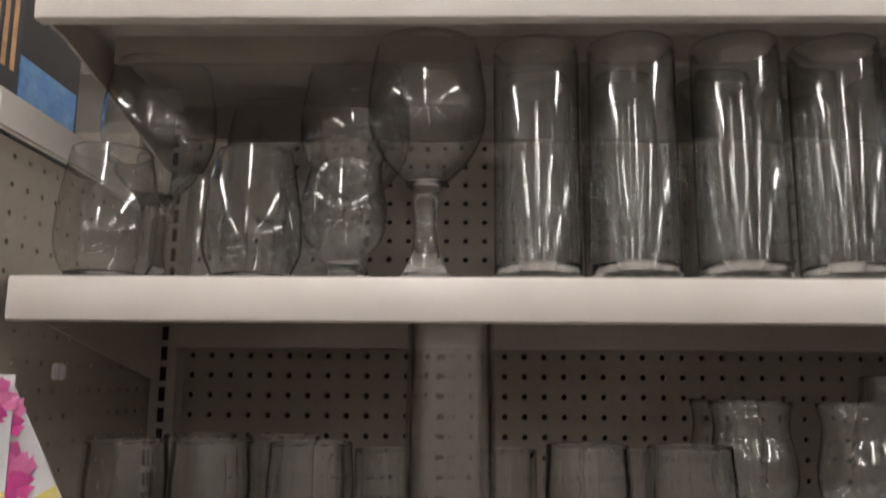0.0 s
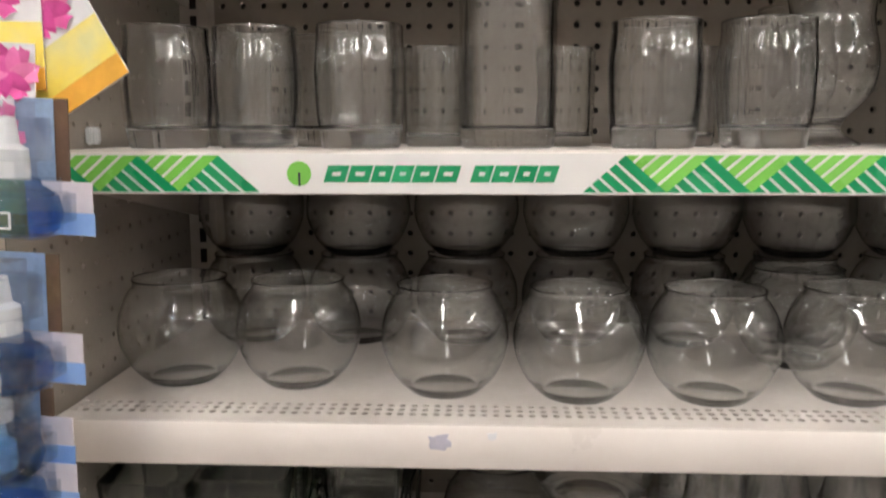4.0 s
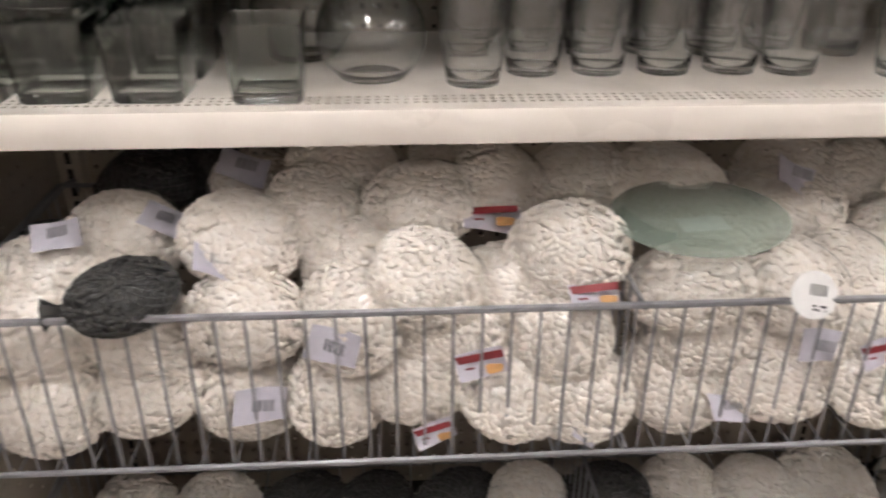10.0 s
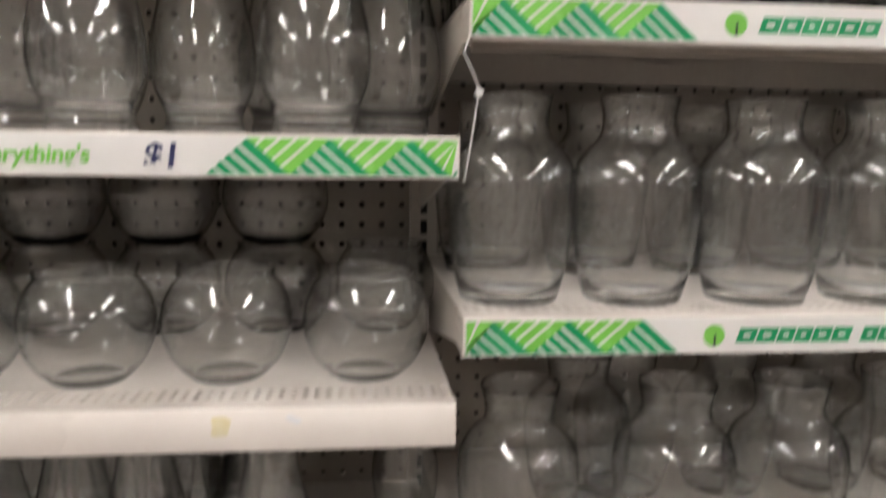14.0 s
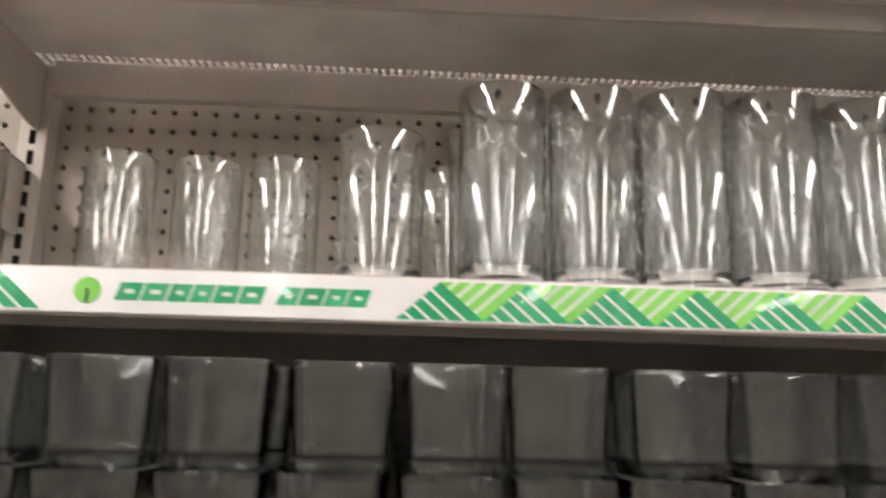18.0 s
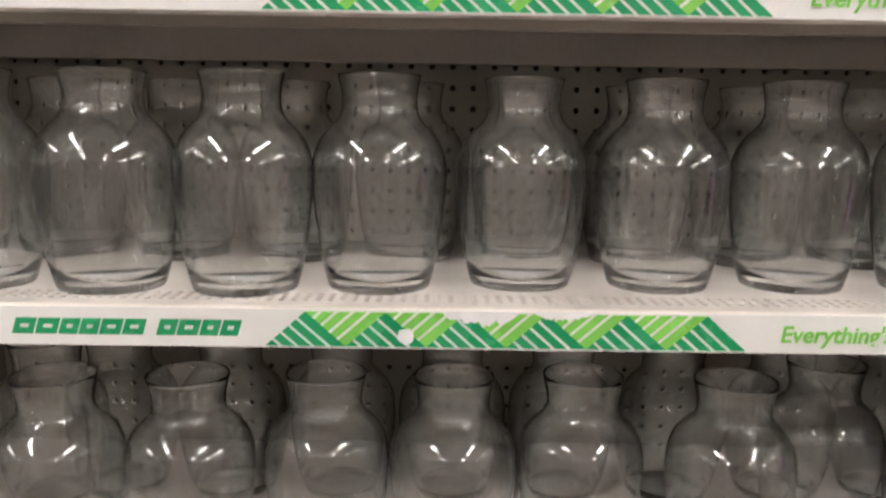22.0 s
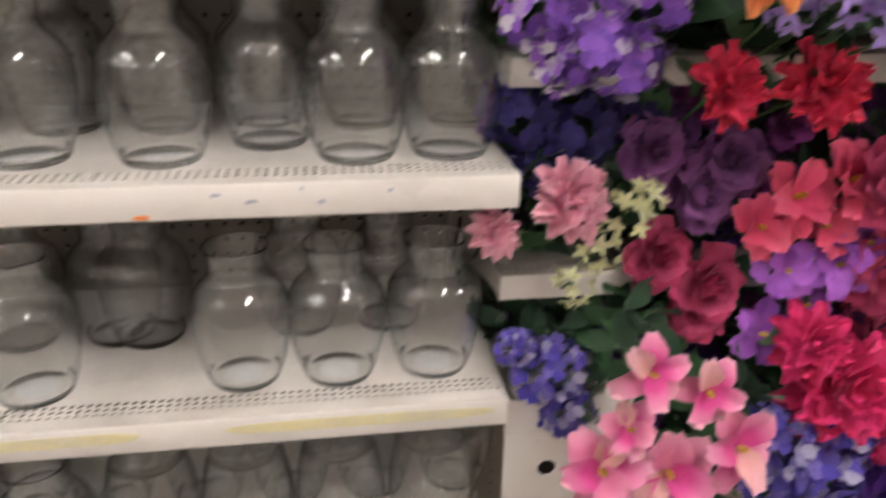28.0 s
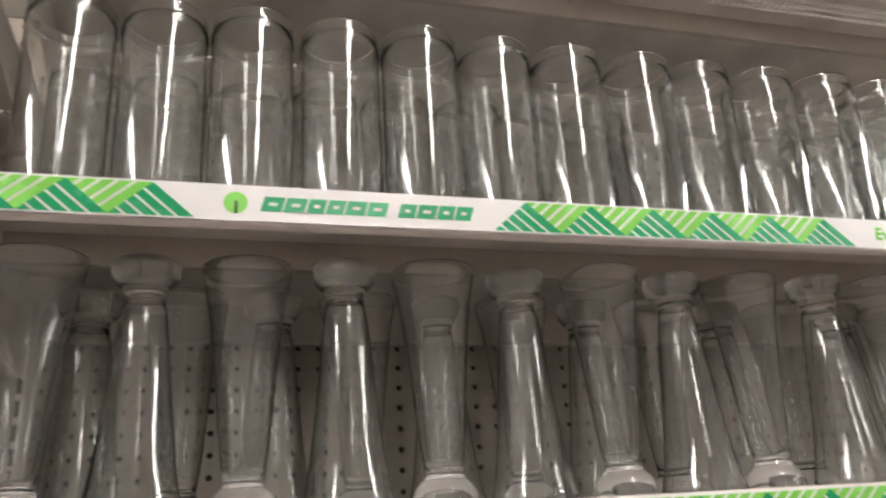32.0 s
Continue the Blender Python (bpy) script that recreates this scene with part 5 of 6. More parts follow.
def fruit_pack(x, y, z, turn, lean):
    p = thing("freshener_pack", pose(x, y, z, 0, lean, turn), "pink and yellow tropical freshener card", "freshener pack", "packs on the clip strip")
    part("card", box(-0.045, 0.045, -0.0006, 0.0006, -0.06, 0.06), PAPER, p)
    part("card_foot", box(-0.045, 0.045, -0.0012, -0.0007, -0.06, -0.046), ORA_P, p, "orange foot of the card")
    part("lemon_print", box(-0.045, 0.045, -0.0012, -0.0007, -0.0458, -0.018), YEL_P, p, "yellow fruit print")
    for fx, fz, fr in ((-0.02, 0.03, 0.024), (0.018, 0.005, 0.022), (0.03, 0.042, 0.018), (-0.03, -0.006, 0.018)):
        part("flower_print", flower_print(fr), PINK_P, p, "pink flower print", at=pose(fx, -0.0016, fz))
    part("pineapple_print", patch("p", 0.022, 0.026, random.Random(9)), PINE_P, p, at=pose(-0.012, -0.0022, -0.02))
    return p


hang_strip(1.9, 1.2)
fruit_pack(-1.196, -0.118, 1.565, 12, 0)
fruit_pack(-1.164, -0.104, 1.545, -8, -30)
fruit_pack(-1.200, -0.125, 1.475, 8, 3)
refill_pack(-1.163, -0.12, 1.470, -4, 2)
refill_pack(-1.175, -0.12, 1.373, -6, 2)
refill_pack(-1.187, -0.12, 1.316, -3, 2)
refill_pack(-1.186, -0.12, 1.284, -4, 2)
refill_pack(-1.214, -0.118, 1.655, 4, 0)
# goods above the end panel, in the next run
nb = thing("boxed_goods", pose(-1.43, 0.18, 1.9), "dark printed retail box with a blue corner", "retail box")
part("body", box(-0.1, 0.1, -0.12, 0.12, 0, 0.26, 0.003), DARK, nb)
part("printed_panel", box(0.1002, 0.1012, -0.11, -0.02, 0.02, 0.2), BLACK_INK, nb)
part("printed_corner", box(0.1002, 0.1012, -0.018, 0.11, 0.0, 0.075), BLUE_BOX, nb, "blue printed corner")
for k in range(4):
    part("printed_stripe", box(0.1013, 0.1018, -0.09 + 0.017 * k, -0.082 + 0.017 * k, 0.05, 0.17), TAN_P, nb, "tan printed stripe")
tagged(part("neighbour_shelf", box(-1.75, -1.28, -0.02, 0.36, 1.865, 1.898, 0.003), ENAMEL), "cream shelf of the next run beyond the panel", "shelf", kind="structure")
for zz in (0.95,):
    tagged(part("neighbour_panel", box(-1.78, -1.275, 0.36, 0.37, 0.0, 1.95), PEG), "beige back panel of the next run", "panel", kind="structure")

# ---- artificial flowers in the third bay ----
def set_petal(geo, tilt, turn, lift=0.0, out=0.0):
    return moved(geo, pose(0, 0, lift, 0, 0, turn) @ pose(out, 0, 0, 0, -tilt, 0))


def bloom_dahlia(rng):
    g = []
    for ring, (n, tilt, ln, wd) in enumerate(((11, 6, 1.0, 0.52), (10, 22, 0.92, 0.48), (8, 40, 0.78, 0.44), (7, 58, 0.62, 0.38), (5, 76, 0.45, 0.3))):
        for k in range(n):
            g.append(set_petal(petal(ln * rng.uniform(0.88, 1.06), wd * rng.uniform(0.85, 1.1), 0.25, rng.uniform(-0.15, 0.2), point=0.9), tilt + rng.uniform(-8, 8), 360 * (k + 0.5 * (ring % 2)) / n + rng.uniform(-6, 6), 0.06 * ring))
    return join(*g)


def bloom_rose(rng):
    """Broad outer petals rolled back at the rim, then a tight spiral of upright ones."""
    g = []
    for ring, (n, tilt, ln, wd, out) in enumerate(((5, 8, 1.0, 1.05, 0.05), (5, 24, 0.95, 0.98, 0.05), (5, 44, 0.84, 0.85, 0.06))):
        for k in range(n):
            g.append(set_petal(petal(ln * rng.uniform(0.9, 1.08), wd, 0.3, rng.uniform(-0.3, 0.1), 6, 5, 0.1, 0.07), tilt + rng.uniform(-7, 7), 360 * (k + 0.37 * ring) / n + rng.uniform(-10, 10), 0.05 * ring, out))
    for k in range(11):
        u = k / 10
        g.append(set_petal(petal(0.66 * rng.uniform(0.92, 1.06), 0.62 - 0.34 * u, 0.55, rng.uniform(-0.1, 0.15), 5, 5, 0.1, 0.05), 62 + 24 * u + rng.uniform(-4, 4), 137 * k, 0.16, 0.16 * (1 - u) + 0.02))
    return join(*g)


def bloom_lily(rng):
    g = []
    for ring, (n, tilt, ln, wd) in enumerate(((3, 12, 1.0, 0.8), (3, 28, 0.95, 0.74))):
        for k in range(n):
            g.append(set_petal(petal(ln * rng.uniform(0.85, 1.08), wd * rng.uniform(0.85, 1.1), 0.22, rng.uniform(-0.35, 0.15), 6, 5, 0.55, 0.09), tilt + rng.uniform(-10, 12), 360 * (k + 0.5 * ring) / n + rng.uniform(-10, 10), 0.02 * ring))
    return join(*g)


def floret_spots(rng, n, reach):
    """Poses of the florets over a rounded head."""
    for k in range(n):
        z = 1 - reach * (k + 0.5) / n
        a = k * 2.39996 + rng.uniform(-0.25, 0.25)
        r = math.sqrt(max(0, 1 - z * z))
        d = Vector((r * math.cos(a), r * math.sin(a), z)) * rng.uniform(0.7, 1.0)
        yield Matrix.Translation(d) @ d.to_track_quat("Z", "Y").to_matrix().to_4x4() @ pose(0, 0, 0, rng.uniform(-18, 18), rng.uniform(-18, 18), rng.uniform(0, 90))


def bloom_cluster(rng):
    """A hydrangea head of four petalled florets."""
    g = []
    for m in floret_spots(rng, 24, 1.15):
        for q in range(4):
            g.append(moved(set_petal(petal(0.36 * rng.uniform(0.8, 1.15), 0.36, 0.12, rng.uniform(-0.3, 0.2), 4, 4, 0.25, 0.12), 14 + rng.uniform(-14, 18), 90 * q + rng.uniform(-9, 9)), m))
    return join(*g)


def bloom_star(rng):
    """A loose head of five pointed bell florets."""
    g = []
    for m in floret_spots(rng, 7, 0.9):
        for q in range(5):
            g.append(moved(set_petal(petal(0.6 * rng.uniform(0.85, 1.1), 0.3, 0.16, rng.uniform(-0.3, 0.05), 5, 3, 1.0, 0.05), 34 + rng.uniform(-10, 12), 72 * q + rng.uniform(-7, 7)), m))
    return join(*g)


MAKERS = {"dahlia": bloom_dahlia, "rose": bloom_rose, "lily": bloom_lily, "cluster": bloom_cluster, "star": bloom_star}
LILAC = varied("lilac_silk", [(0.82, 0.33, 0.82), (0.88, 0.46, 0.88), (0.72, 0.24, 0.76)], 0.62, 0.04, tip=(0.9, 0.5, 0.9))
VIOLET_WHITE = varied("violet_white_silk", [(0.16, 0.05, 0.42), (0.28, 0.10, 0.52), (0.22, 0.08, 0.48), (0.70, 0.64, 0.70), (0.24, 0.08, 0.46), (0.12, 0.04, 0.36)], 0.62, 0.04)
ORANGE = varied("orange_silk", [(0.96, 0.20, 0.02), (0.97, 0.30, 0.05), (0.97, 0.38, 0.10), (0.95, 0.16, 0.02)], 0.62, 0.04, tip=(0.97, 0.52, 0.24))
WHITE = varied("white_silk", [(0.82, 0.80, 0.70), (0.86, 0.85, 0.80), (0.78, 0.76, 0.62)], 0.62, 0.04)
BLUE = varied("light_blue_silk", [(0.16, 0.34, 0.72), (0.28, 0.46, 0.80), (0.12, 0.25, 0.62)], 0.62, 0.04)
DUSTY = varied("dusty_pink_silk", [(0.58, 0.18, 0.24), (0.66, 0.28, 0.33), (0.50, 0.13, 0.20)], 0.62, 0.04, tip=(0.72, 0.38, 0.45))
MAGENTA = varied("magenta_silk", [(0.25, 0.03, 0.22), (0.34, 0.05, 0.30), (0.20, 0.02, 0.18)], 0.62, 0.04)
LAVENDER = varied("lavender_silk", [(0.36, 0.24, 0.66), (0.46, 0.33, 0.74), (0.30, 0.18, 0.58)], 0.62, 0.04)
PURPLE = varied("deep_purple_silk", [(0.10, 0.02, 0.28), (0.15, 0.03, 0.36), (0.07, 0.015, 0.20)], 0.62, 0.04)
RED = varied("red_silk", [(0.66, 0.012, 0.06), (0.74, 0.025, 0.10), (0.52, 0.008, 0.045)], 0.62, 0.04)
PALE = varied("pale_lilac_silk", [(0.56, 0.40, 0.68), (0.66, 0.52, 0.74), (0.48, 0.30, 0.60), (0.74, 0.66, 0.60)], 0.62, 0.04)
PINK = varied("pale_pink_silk", [(0.82, 0.24, 0.40), (0.86, 0.38, 0.48), (0.74, 0.17, 0.33)], 0.62, 0.04, tip=(0.9, 0.62, 0.66))
CORAL = varied("coral_silk", [(0.70, 0.035, 0.13), (0.76, 0.08, 0.18), (0.60, 0.025, 0.12)], 0.62, 0.04, tip=(0.86, 0.16, 0.28))
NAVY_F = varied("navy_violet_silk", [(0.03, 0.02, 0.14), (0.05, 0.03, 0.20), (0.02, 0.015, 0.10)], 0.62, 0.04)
ROSE = varied("rose_pink_silk", [(0.74, 0.09, 0.32), (0.66, 0.045, 0.26), (0.80, 0.26, 0.40), (0.82, 0.48, 0.38)], 0.62, 0.04, tip=(0.9, 0.5, 0.62))
CREAM = varied("cream_green_silk", [(0.62, 0.62, 0.30), (0.74, 0.72, 0.48)], 0.62, 0.04)
PLUM = varied("plum_silk", [(0.25, 0.065, 0.25), (0.33, 0.11, 0.33), (0.19, 0.04, 0.21)], 0.62, 0.04)
ROSERED = varied("rose_red_silk", [(0.50, 0.03, 0.12), (0.60, 0.08, 0.20), (0.40, 0.015, 0.09)], 0.62, 0.04)
VIOLET = varied("violet_silk", [(0.36, 0.08, 0.52), (0.46, 0.14, 0.62), (0.26, 0.05, 0.42)], 0.62, 0.04)
HOTRED = varied("hot_red_silk", [(0.68, 0.015, 0.14), (0.76, 0.03, 0.19), (0.55, 0.012, 0.10)], 0.62, 0.04)
BLUEV = varied("blue_violet_silk", [(0.05, 0.035, 0.32), (0.10, 0.06, 0.42), (0.22, 0.16, 0.52), (0.04, 0.025, 0.24), (0.50, 0.45, 0.62)], 0.62, 0.04)
# plum silk with the shade of the deep shelf put into its colour
PLUM_SHADE = varied("plum_shade_silk", [(0.09, 0.02, 0.13), (0.13, 0.03, 0.18), (0.06, 0.015, 0.10)], 0.62, 0.04)
LEAF = varied("silk_leaf", [(0.014, 0.05, 0.02), (0.025, 0.08, 0.028), (0.04, 0.12, 0.035), (0.01, 0.035, 0.018)], 0.5, 0.1)
STEM = painted("green_plastic_stem", (0.05, 0.13, 0.04), 0.5, 0.15, 40)
HEART = varied("yellow_heart", [(0.75, 0.50, 0.05), (0.80, 0.60, 0.10)], 0.8)

frng = random.Random(77)
bloom_meshes = {}
leaf_meshes = []
for q in range(3):
    g = [moved(petal(1.0, 0.42, 0.18, frng.uniform(-0.3, 0.2), 6, 3, 0.9), pose(0, 0, 0))]
    leaf_meshes.append(mesh_of("leaf", join(*g), True))
    leaf_meshes[-1].materials.append(LEAF)
spray = []
for q in range(13):
    a, up = frng.uniform(0, 360), frng.uniform(-0.4, 0.5)
    spray.append(moved(petal(0.55, 0.3, 0.15, frng.uniform(-0.4, 0.2), 4, 2, 0.8), pose(frng.uniform(-0.35, 0.35), frng.uniform(-0.35, 0.35), up, frng.uniform(-40, 40), frng.uniform(-50, 30), a)))
spray_mesh = mesh_of("leaf_spray", join(*spray), True)
spray_mesh.materials.append(LEAF)
heart_mesh = mesh_of("flower_centre", join(*[moved(petal(0.3, 0.08, 0.0, 0.5, 2, 1), pose(0, 0, 0.04, 0, -55, 36 * k)) for k in range(10)]))
heart_mesh.materials.append(HEART)


def bloom_mesh(kind_, material):
    key = (kind_, material.name)
    if key not in bloom_meshes:
        bloom_meshes[key] = []
        for q in range(2):
            me = mesh_of("bloom", MAKERS[kind_](frng), True)
            me.materials.append(material)
            bloom_meshes[key].append(me)
    return frng.choice(bloom_meshes[key])


def bouquet(label, kind_, material, blooms):
    """A bunch of silk flowers: stems gathered at the back of the shelf, blooms and leaves at their ends."""
    bx = sum(b[0] for b in blooms) / len(blooms)
    bz = min(b[2] for b in blooms)
    root = Vector((bx, 0.33, max(0.2, bz - 0.16)))
    tb = thing("flower_bouquet", pose(*root), label, "artificial flowers", "silk flower bouquets")
    for x, y, z, r in blooms:
        c = Vector((x, y, z)) - root
        face = Vector((frng.uniform(-0.35, 0.35), -1, frng.uniform(0.05, 0.6))).normalized()
        m = Matrix.Translation(c) @ face.to_track_quat("Z", "Y").to_matrix().to_4x4() @ pose(0, 0, 0, 0, 0, frng.uniform(0, 360)) @ Matrix.Scale(r, 4)
        if kind_ == "cluster":
            m = Matrix.Translation(c) @ face.to_track_quat("Z", "Y").to_matrix().to_4x4() @ Matrix.Translation((0, 0, -0.45 * r)) @ Matrix.Scale(r, 4)
        b = part("bloom", bloom_mesh(kind_, material), None, tb, at=m)
        if kind_ == "lily":
            part("flower_centre", heart_mesh, None, b, "yellow stamens")
        back = c - face * r * 0.25
        mid = back * 0.55 + Vector((0, 0.03, -0.03))
        part("stem", tube_path([Vector((0, 0, 0)), mid, back], 0.0022, 5), STEM, tb)
        for q in range(2):
            d = Vector((frng.uniform(-1, 1), frng.uniform(-0.7, 0.15), frng.uniform(-0.6, 0.9))).normalized()
            if x < 1.31:
                d.x = abs(d.x)
            s = r * frng.uniform(0.5, 0.95)
            part("leaf", frng.choice(leaf_meshes), None, tb, at=Matrix.Translation(back + Vector((0, 0.012, 0))) @ d.to_track_quat("X", "Z").to_matrix().to_4x4() @ Matrix.Scale(s, 4))
    for x, y, z, r in blooms:
        c = Vector((max(x, 1.3), min(y + 0.09 + frng.uniform(0, 0.06), 0.31), min(z, 1.49))) - root
        part("leaf_spray", spray_mesh, None, tb, at=Matrix.Translation(c) @ pose(0, 0, 0, frng.uniform(50, 100), frng.uniform(-20, 20), frng.uniform(0, 360)) @ Matrix.Scale(frng.uniform(0.09, 0.13), 4))
    for q in range(3):
        part("leaf_spray", spray_mesh, None, tb, at=pose(max(frng.uniform(-0.09, 0.09), 1.3 - root.x), -0.06 - frng.uniform(0, 0.1), 0.13 + frng.uniform(-0.06, 0.09), frng.uniform(40, 90), 0, frng.uniform(0, 360)) @ Matrix.Scale(frng.uniform(0.07, 0.1), 4))
    part("leaf_spray", spray_mesh, None, tb, at=pose(max(0, 1.3 - root.x), -0.12 - frng.uniform(0, 0.05), 0.1, frng.uniform(40, 90), 0, frng.uniform(0, 360)) @ Matrix.Scale(0.075, 4))
    return tb


bouquet("lilac silk rose bouquet on the flower shelf", "rose", LILAC, [(1.263, -0.020, 1.380, 0.036), (1.219, -0.020, 1.350, 0.035), (1.314, -0.020, 1.328, 0.034), (1.265, -0.020, 1.290, 0.039), (1.238, -0.020, 1.400, 0.024)])
bouquet("violet and white silk hydrangea bunch", "cluster", VIOLET_WHITE, [(1.230, 0.000, 1.235, 0.046), (1.279, 0.000, 1.206, 0.049), (1.344, 0.000, 1.248, 0.049), (1.317, 0.000, 1.181, 0.044), (1.258, 0.000, 1.179, 0.035)])
bouquet("bright orange silk dahlia bouquet", "dahlia", ORANGE, [(1.411, -0.080, 1.292, 0.068), (1.480, -0.080, 1.311, 0.069)])
bouquet("white silk orchid spray among the flowers", "lily", WHITE, [(1.418, 0.000, 1.373, 0.034), (1.474, 0.000, 1.395, 0.032), (1.520, 0.000, 1.406, 0.037), (1.563, 0.000, 1.376, 0.036), (1.397, 0.000, 1.346, 0.025), (1.453, 0.000, 1.340, 0.026)])
bouquet("light blue silk hydrangea bunch", "cluster", BLUE, [(1.429, 0.050, 1.439, 0.037), (1.507, 0.050, 1.429, 0.038), (1.408, 0.050, 1.356, 0.033), (1.471, 0.050, 1.420, 0.031)])
bouquet("dusty pink silk mum bouquet", "dahlia", DUSTY, [(1.306, 0.140, 1.474, 0.056), (1.331, 0.140, 1.444, 0.046), (1.282, 0.140, 1.437, 0.039)])
bouquet("magenta purple silk iris bouquet", "lily", MAGENTA, [(1.424, 0.140, 1.514, 0.050), (1.503, 0.140, 1.535, 0.048), (1.490, 0.140, 1.473, 0.044), (1.457, 0.140, 1.466, 0.037), (1.380, 0.140, 1.470, 0.033)])
bouquet("lavender silk delphinium spray", "star", LAVENDER, [(1.551, -0.030, 1.534, 0.028), (1.560, -0.030, 1.493, 0.030), (1.610, -0.030, 1.516, 0.029), (1.654, -0.030, 1.488, 0.034)])
bouquet("deep purple silk peony bouquet", "rose", PURPLE, [(1.603, 0.000, 1.418, 0.048), (1.672, 0.000, 1.414, 0.050)])
bouquet("red silk poppy bouquet", "lily", RED, [(1.742, 0.050, 1.491, 0.049), (1.719, 0.050, 1.448, 0.043), (1.778, 0.050, 1.406, 0.044)])
bouquet("pale lilac silk phlox bunch", "cluster", PALE, [(1.787, 0.000, 1.433, 0.043), (1.844, 0.000, 1.416, 0.044), (1.798, 0.000, 1.391, 0.038), (1.759, 0.000, 1.450, 0.034), (1.852, 0.000, 1.463, 0.036)])
bouquet("pale pink silk rose bouquet", "rose", PINK, [(1.597, -0.030, 1.365, 0.035), (1.709, -0.030, 1.348, 0.040), (1.649, -0.030, 1.326, 0.037), (1.682, -0.030, 1.297, 0.029)])
bouquet("coral pink silk peony bouquet", "rose", CORAL, [(1.831, -0.020, 1.328, 0.053)])
bouquet("coral silk lily bouquet", "lily", CORAL, [(1.694, -0.040, 1.229, 0.045), (1.735, -0.040, 1.203, 0.047), (1.843, -0.040, 1.198, 0.043)])
bouquet("lavender silk bellflower spray", "star", LAVENDER, [(1.436, -0.080, 1.243, 0.027), (1.481, -0.080, 1.244, 0.030), (1.540, -0.080, 1.252, 0.029), (1.598, -0.080, 1.269, 0.039), (1.554, -0.080, 1.214, 0.031), (1.523, -0.080, 1.268, 0.022)])
bouquet("lavender silk star flower spray", "star", LAVENDER, [(1.732, -0.050, 1.294, 0.035), (1.776, -0.050, 1.246, 0.039), (1.733, -0.050, 1.159, 0.037), (1.788, -0.050, 1.137, 0.038), (1.771, -0.050, 1.108, 0.035), (1.806, -0.050, 1.275, 0.034)])
bouquet("red silk dahlia bouquet", "dahlia", RED, [(1.428, 0.000, 1.146, 0.049), (1.536, 0.000, 1.145, 0.058)])
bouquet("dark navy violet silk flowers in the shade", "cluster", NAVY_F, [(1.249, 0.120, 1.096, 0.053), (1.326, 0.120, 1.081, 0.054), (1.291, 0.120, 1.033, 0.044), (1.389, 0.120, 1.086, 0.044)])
bouquet("pink silk dahlia bouquet at the shelf end", "dahlia", PINK, [(1.279, 0.030, 1.018, 0.055), (1.193, 0.030, 0.982, 0.036)])
bouquet("cream and green silk filler flowers", "star", CREAM, [(1.359, 0.050, 0.991, 0.028), (1.329, 0.050, 0.950, 0.026), (1.377, 0.050, 1.011, 0.024), (1.298, 0.050, 0.903, 0.024)])
bouquet("plum silk ranunculus bouquet", "rose", PLUM, [(1.399, 0.100, 1.053, 0.044), (1.457, 0.100, 0.998, 0.051), (1.504, 0.100, 1.033, 0.046)])
bouquet("coral pink silk alstroemeria bouquet", "lily", CORAL, [(1.569, 0.060, 1.001, 0.059), (1.531, 0.060, 0.966, 0.048), (1.639, 0.060, 1.020, 0.056), (1.614, 0.060, 0.962, 0.049)])
bouquet("rose red silk carnation bouquet", "rose", ROSERED, [(1.419, 0.090, 0.921, 0.046), (1.486, 0.090, 0.878, 0.053), (1.484, 0.090, 0.837, 0.041)])
bouquet("purple silk freesia bouquet", "lily", VIOLET, [(1.574, 0.050, 0.911, 0.044), (1.642, 0.050, 0.912, 0.048), (1.553, 0.050, 0.821, 0.048), (1.608, 0.050, 0.858, 0.041), (1.674, 0.050, 0.941, 0.042)])
bouquet("hot red silk gerbera bouquet", "dahlia", HOTRED, [(1.645, 0.000, 0.761, 0.089), (1.591, 0.000, 0.830, 0.056), (1.713, 0.000, 0.694, 0.054)])
bouquet("pink silk hibiscus bouquet with yellow centres", "lily", ROSE, [(1.314, -0.060, 0.719, 0.058), (1.398, -0.060, 0.710, 0.066), (1.480, -0.060, 0.734, 0.058), (1.360, -0.060, 0.845, 0.045), (1.431, -0.060, 0.817, 0.045), (1.342, -0.060, 0.771, 0.039)])
bouquet("blue violet silk cornflower bunch", "cluster", BLUEV, [(1.290, 0.050, 0.782, 0.047), (1.305, 0.050, 0.731, 0.039), (1.241, 0.050, 0.818, 0.026)])
bouquet("blue violet silk hydrangea bunch", "cluster", BLUEV, [(1.561, -0.030, 0.704, 0.054), (1.632, -0.030, 0.662, 0.061), (1.652, -0.030, 0.712, 0.043), (1.590, -0.030, 0.639, 0.052)])
bouquet("dark purple silk flowers deep in the shelf", "rose", PLUM_SHADE, [(1.720, 0.140, 1.064, 0.060), (1.429, 0.140, 1.055, 0.047), (1.825, 0.140, 1.230, 0.048), (1.653, 0.140, 1.276, 0.044), (1.503, 0.140, 1.298, 0.035)])
bouquet("dark violet silk flowers behind the front bunches", "cluster", PLUM_SHADE, [(1.929, 0.160, 1.505, 0.063), (1.973, 0.160, 1.53, 0.070), (1.863, 0.160, 1.53, 0.049), (1.372, 0.160, 1.407, 0.041), (1.283, 0.160, 1.412, 0.030)])
# added bunch: its near-black blooms fill the gaps with shade
bouquet("near black plum silk flowers added as shade fill at the back", "cluster", PLUM_SHADE, [(1.282, 0.220, 0.971, 0.056), (1.390, 0.220, 0.839, 0.069), (1.515, 0.220, 0.739, 0.079), (1.612, 0.220, 0.809, 0.075), (1.676, 0.220, 1.024, 0.073), (1.833, 0.220, 0.738, 0.084), (1.456, 0.220, 0.623, 0.077), (1.694, 0.220, 0.614, 0.083), (1.322, 0.220, 0.733, 0.062), (1.758, 0.220, 1.078, 0.075)])
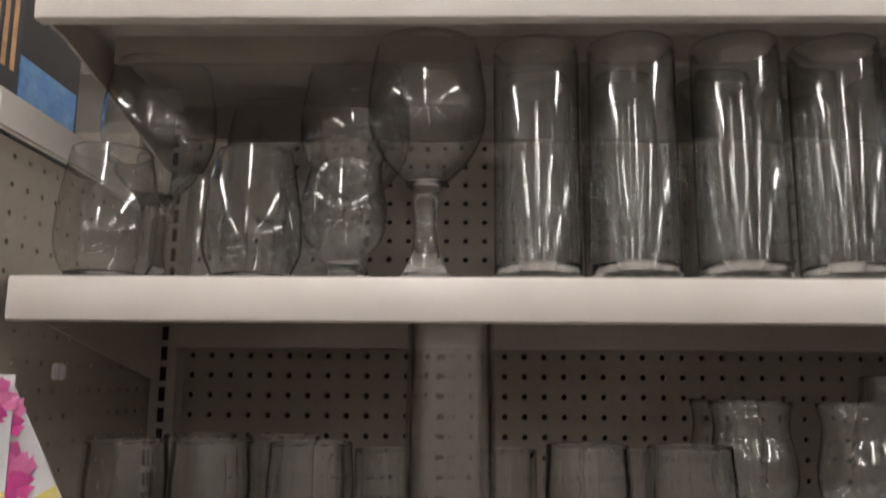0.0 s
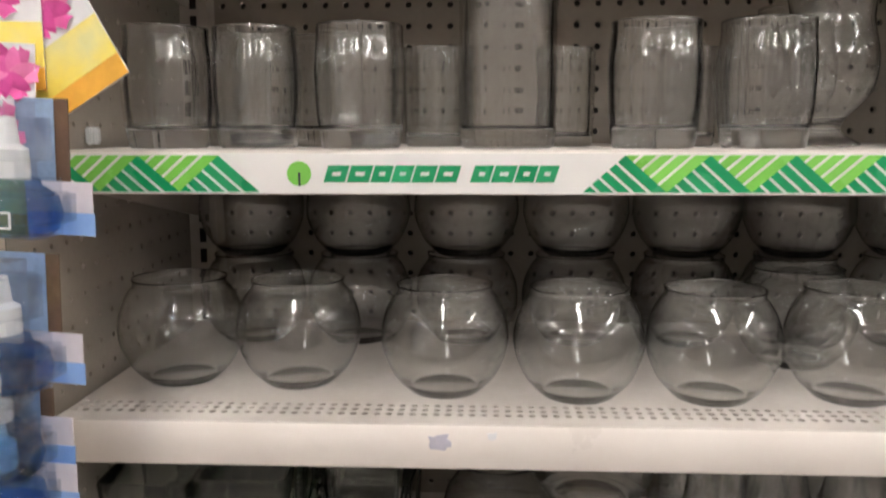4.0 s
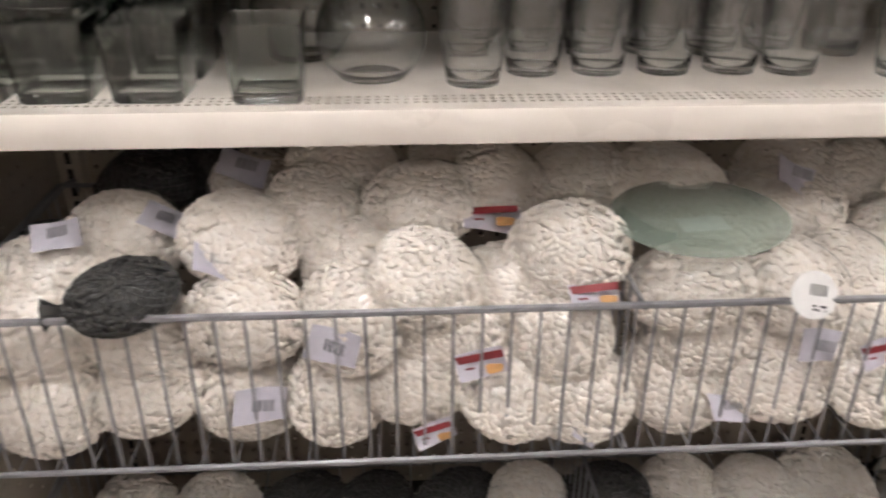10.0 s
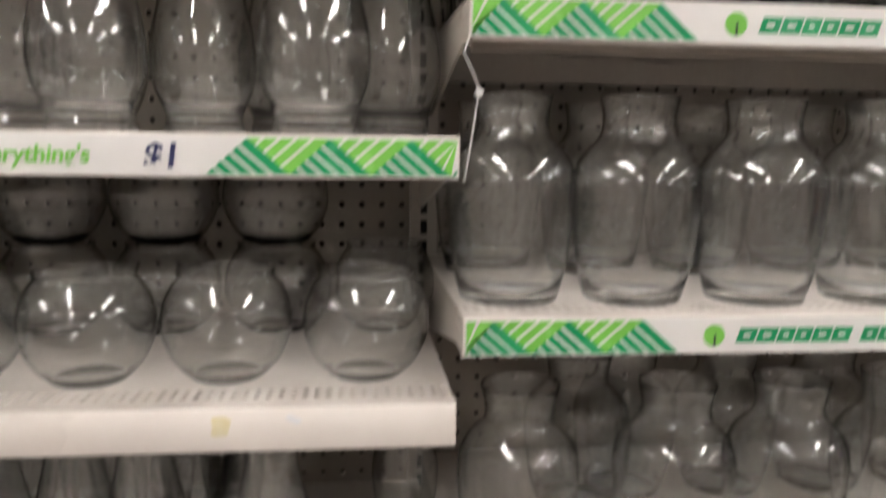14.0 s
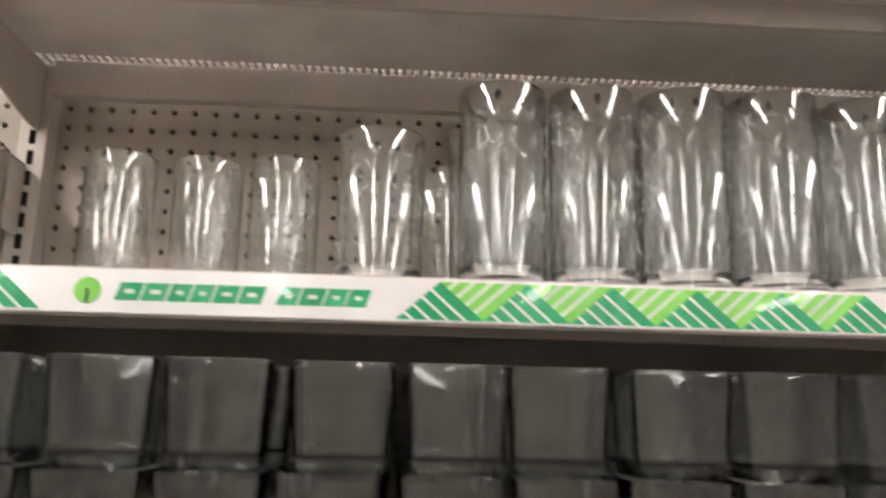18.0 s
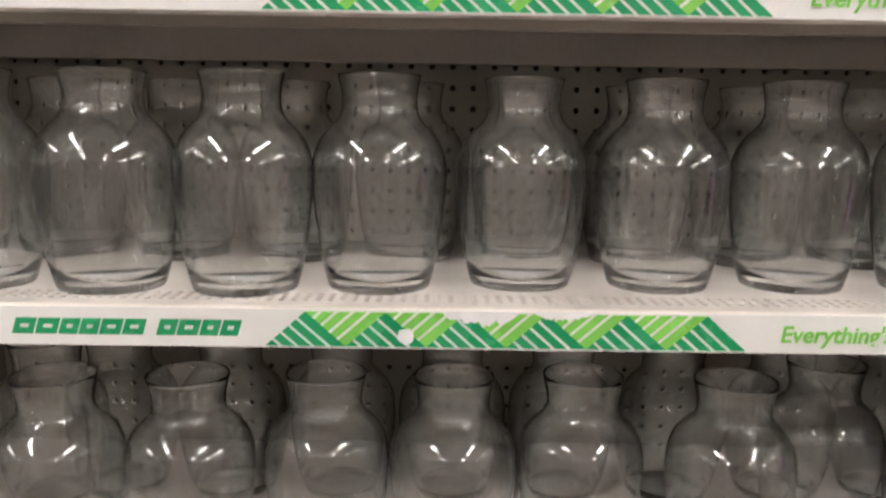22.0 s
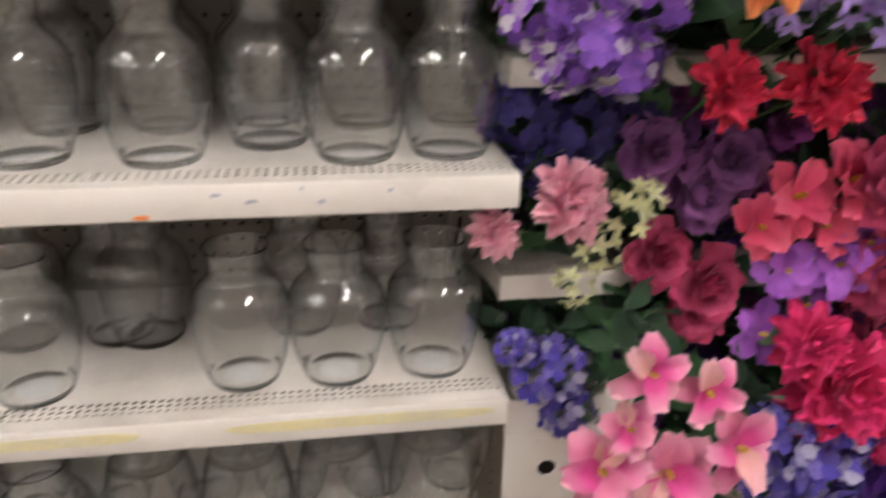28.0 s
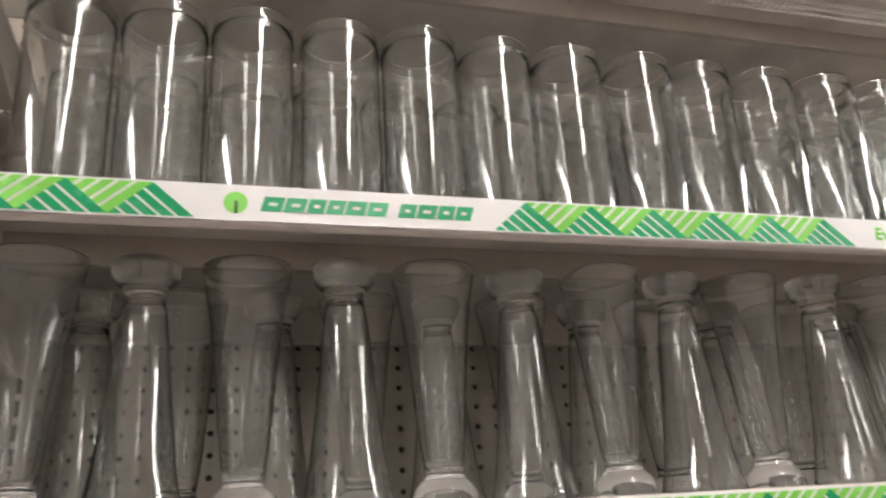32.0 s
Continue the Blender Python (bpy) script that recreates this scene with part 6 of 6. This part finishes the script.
bouquet("dark purple silk flowers low on the shelf", "rose", PURPLE, [(1.533, 0.180, 0.901, 0.061), (1.696, 0.180, 0.729, 0.073), (1.395, 0.180, 0.731, 0.053), (1.544, 0.180, 0.721, 0.055), (1.907, 0.180, 0.408, 0.083)])
bouquet("deep magenta silk flowers behind the dahlias", "rose", MAGENTA, [(1.601, 0.160, 0.838, 0.054), (1.755, 0.160, 0.774, 0.063), (1.476, 0.160, 1.111, 0.047), (1.604, 0.160, 1.079, 0.050), (1.724, 0.160, 1.047, 0.054), (1.551, 0.160, 0.982, 0.046)])
bouquet("rose red silk flowers at the far end", "rose", ROSERED, [(1.717, 0.050, 0.801, 0.067), (1.708, 0.050, 0.900, 0.060), (1.701, 0.050, 1.014, 0.066), (1.792, 0.050, 0.707, 0.077)])
bouquet("violet silk flowers at the far end", "cluster", VIOLET, [(1.927, 0.020, 1.346, 0.069), (1.931, 0.020, 1.255, 0.062), (1.951, 0.020, 1.160, 0.073), (1.929, 0.020, 1.093, 0.065)])
# more dark blooms added as shade behind the front bunches
bouquet("dark plum silk flowers added low behind as shade fill", "cluster", PLUM_SHADE, [(1.529, 0.200, 1.105, 0.062), (1.650, 0.200, 0.997, 0.067), (1.812, 0.200, 1.042, 0.070), (1.935, 0.200, 1.298, 0.070), (1.828, 0.200, 1.352, 0.058), (1.594, 0.200, 1.323, 0.060)])

bouquet("deep red silk roses low at the far end", "rose", RED, [(1.86, 0.03, 1.0, 0.055), (1.77, 0.05, 0.965, 0.05), (1.93, 0.03, 0.95, 0.055), (1.82, 0.03, 0.89, 0.055)])
# dark bunch added where the light falls off low in the bay
bouquet("dark violet silk bunch added low at the far end as shade fill", "cluster", PLUM_SHADE, [(1.7, 0.08, 0.95, 0.06), (1.79, 0.06, 1.06, 0.06), (1.9, 0.06, 1.07, 0.06), (1.98, 0.06, 1.02, 0.06), (1.75, 0.05, 0.86, 0.06)])
bouquet("deep purple silk peonies low at the far end", "rose", PURPLE, [(1.9, 0.0, 0.85, 0.06), (1.83, 0.0, 0.78, 0.06), (1.8, 0.0, 0.64, 0.06), (1.75, 0.0, 0.58, 0.06)])

# tags among the flowers
def flower_tag(x, y, z, turn, label, w=0.036, h=0.05):
    t = thing("flower_tag", pose(x, y, z, 15, turn, 10), label, "tag", "flower tags")
    part("card", card_geo(w, h, 0.002), PAPER, t)
    part("barcode", code_mesh, None, t, at=pose(0.0, -0.004, 0.008))
    return t


flower_tag(1.352, -0.03, 1.375, -5, "white barcode tag on a silk bouquet", 0.042, 0.056)
flower_tag(1.605, -0.075, 1.177, 25, "white barcode tag hanging below lavender flowers", 0.04, 0.032)
flower_tag(1.554, 0.08, 1.479, 20, "small white tag on a green stem", 0.02, 0.03)
flower_tag(1.764, 0.02, 1.515, 8, "white and lime price tag behind red flowers", 0.024, 0.05)
flower_tag(1.318, -0.01, 1.385, 40, "folded white tag beside lilac roses", 0.036, 0.02)
rt = thing("red_tag", pose(1.204, 0.03, 1.425), "small dark red hang tag with a white line on the upright", "tag")
part("card", card_geo(0.022, 0.026, 0.001), RED_P, rt)
part("printed_band", box(-0.01, 0.01, -0.0022, -0.0014, -0.004, 0.002), PAPER, rt)

# cream bracket plate with a round hole, low in the bay
plate_v = holed_sheet(0, 0, 1, 1, 0.12, 0.013, 0.003, 8)
bp = thing("bracket_plate", pose(1.228, 0.05, 0.575), "cream steel bracket plate with a round hole", "bracket")
part("plate", join(plate_v, box(0, 0.12, 0, 0.003, 0.1202, 0.17), box(0.1202, 0.17, 0, 0.003, 0, 0.17), box(0, 0.17, 0.0035, 0.33, 0.165, 0.17)), ENAMEL, bp)
part("lower_return", box(0, 0.17, -0.002, 0.018, -0.004, -0.0003, 0.001), ENAMEL, bp, "folded lower edge")
# near-black sheet for the shade seen through the hole
part("hole_shadow", box(0.02, 0.1, 0.02, 0.024, 0.02, 0.1), DARK, bp)

# tall dark bottles below the flowers
BROWN = painted("dark_brown_glass", (0.035, 0.008, 0.008), 0.08, 0.2, 12, bump=0.0, coat=0.6, stain=(0.10, 0.012, 0.014))
LID = painted("grey_lid", (0.20, 0.19, 0.19), 0.4, 0.1, 30)
for bx, by, top, lidded in ((1.281, 0.1, 0.481, True), (1.368, 0.1, 0.506, False)):
    bt = thing("dark_bottle", pose(bx, by, C5), "tall dark red brown glass bottle on the base shelf", "bottle", "dark bottles")
    hh = top - C5
    part("body", lathe([(0, 0), (0.03, 0), (0.033, 0.004), (0.0335, hh * 0.5), (0.0335, hh - 0.02), (0.031, hh - 0.008), (0.027, hh - 0.004), (0, hh - 0.004)], 28), BROWN, bt, smooth=True)
    part("lid", lathe([(0, hh - 0.0035), (0.026, hh - 0.0035), (0.0265, hh - 0.001), (0.025, hh + 0.001), (0, hh + 0.001)], 28), LID if lidded else BROWN, bt, "flat round lid", smooth=True)
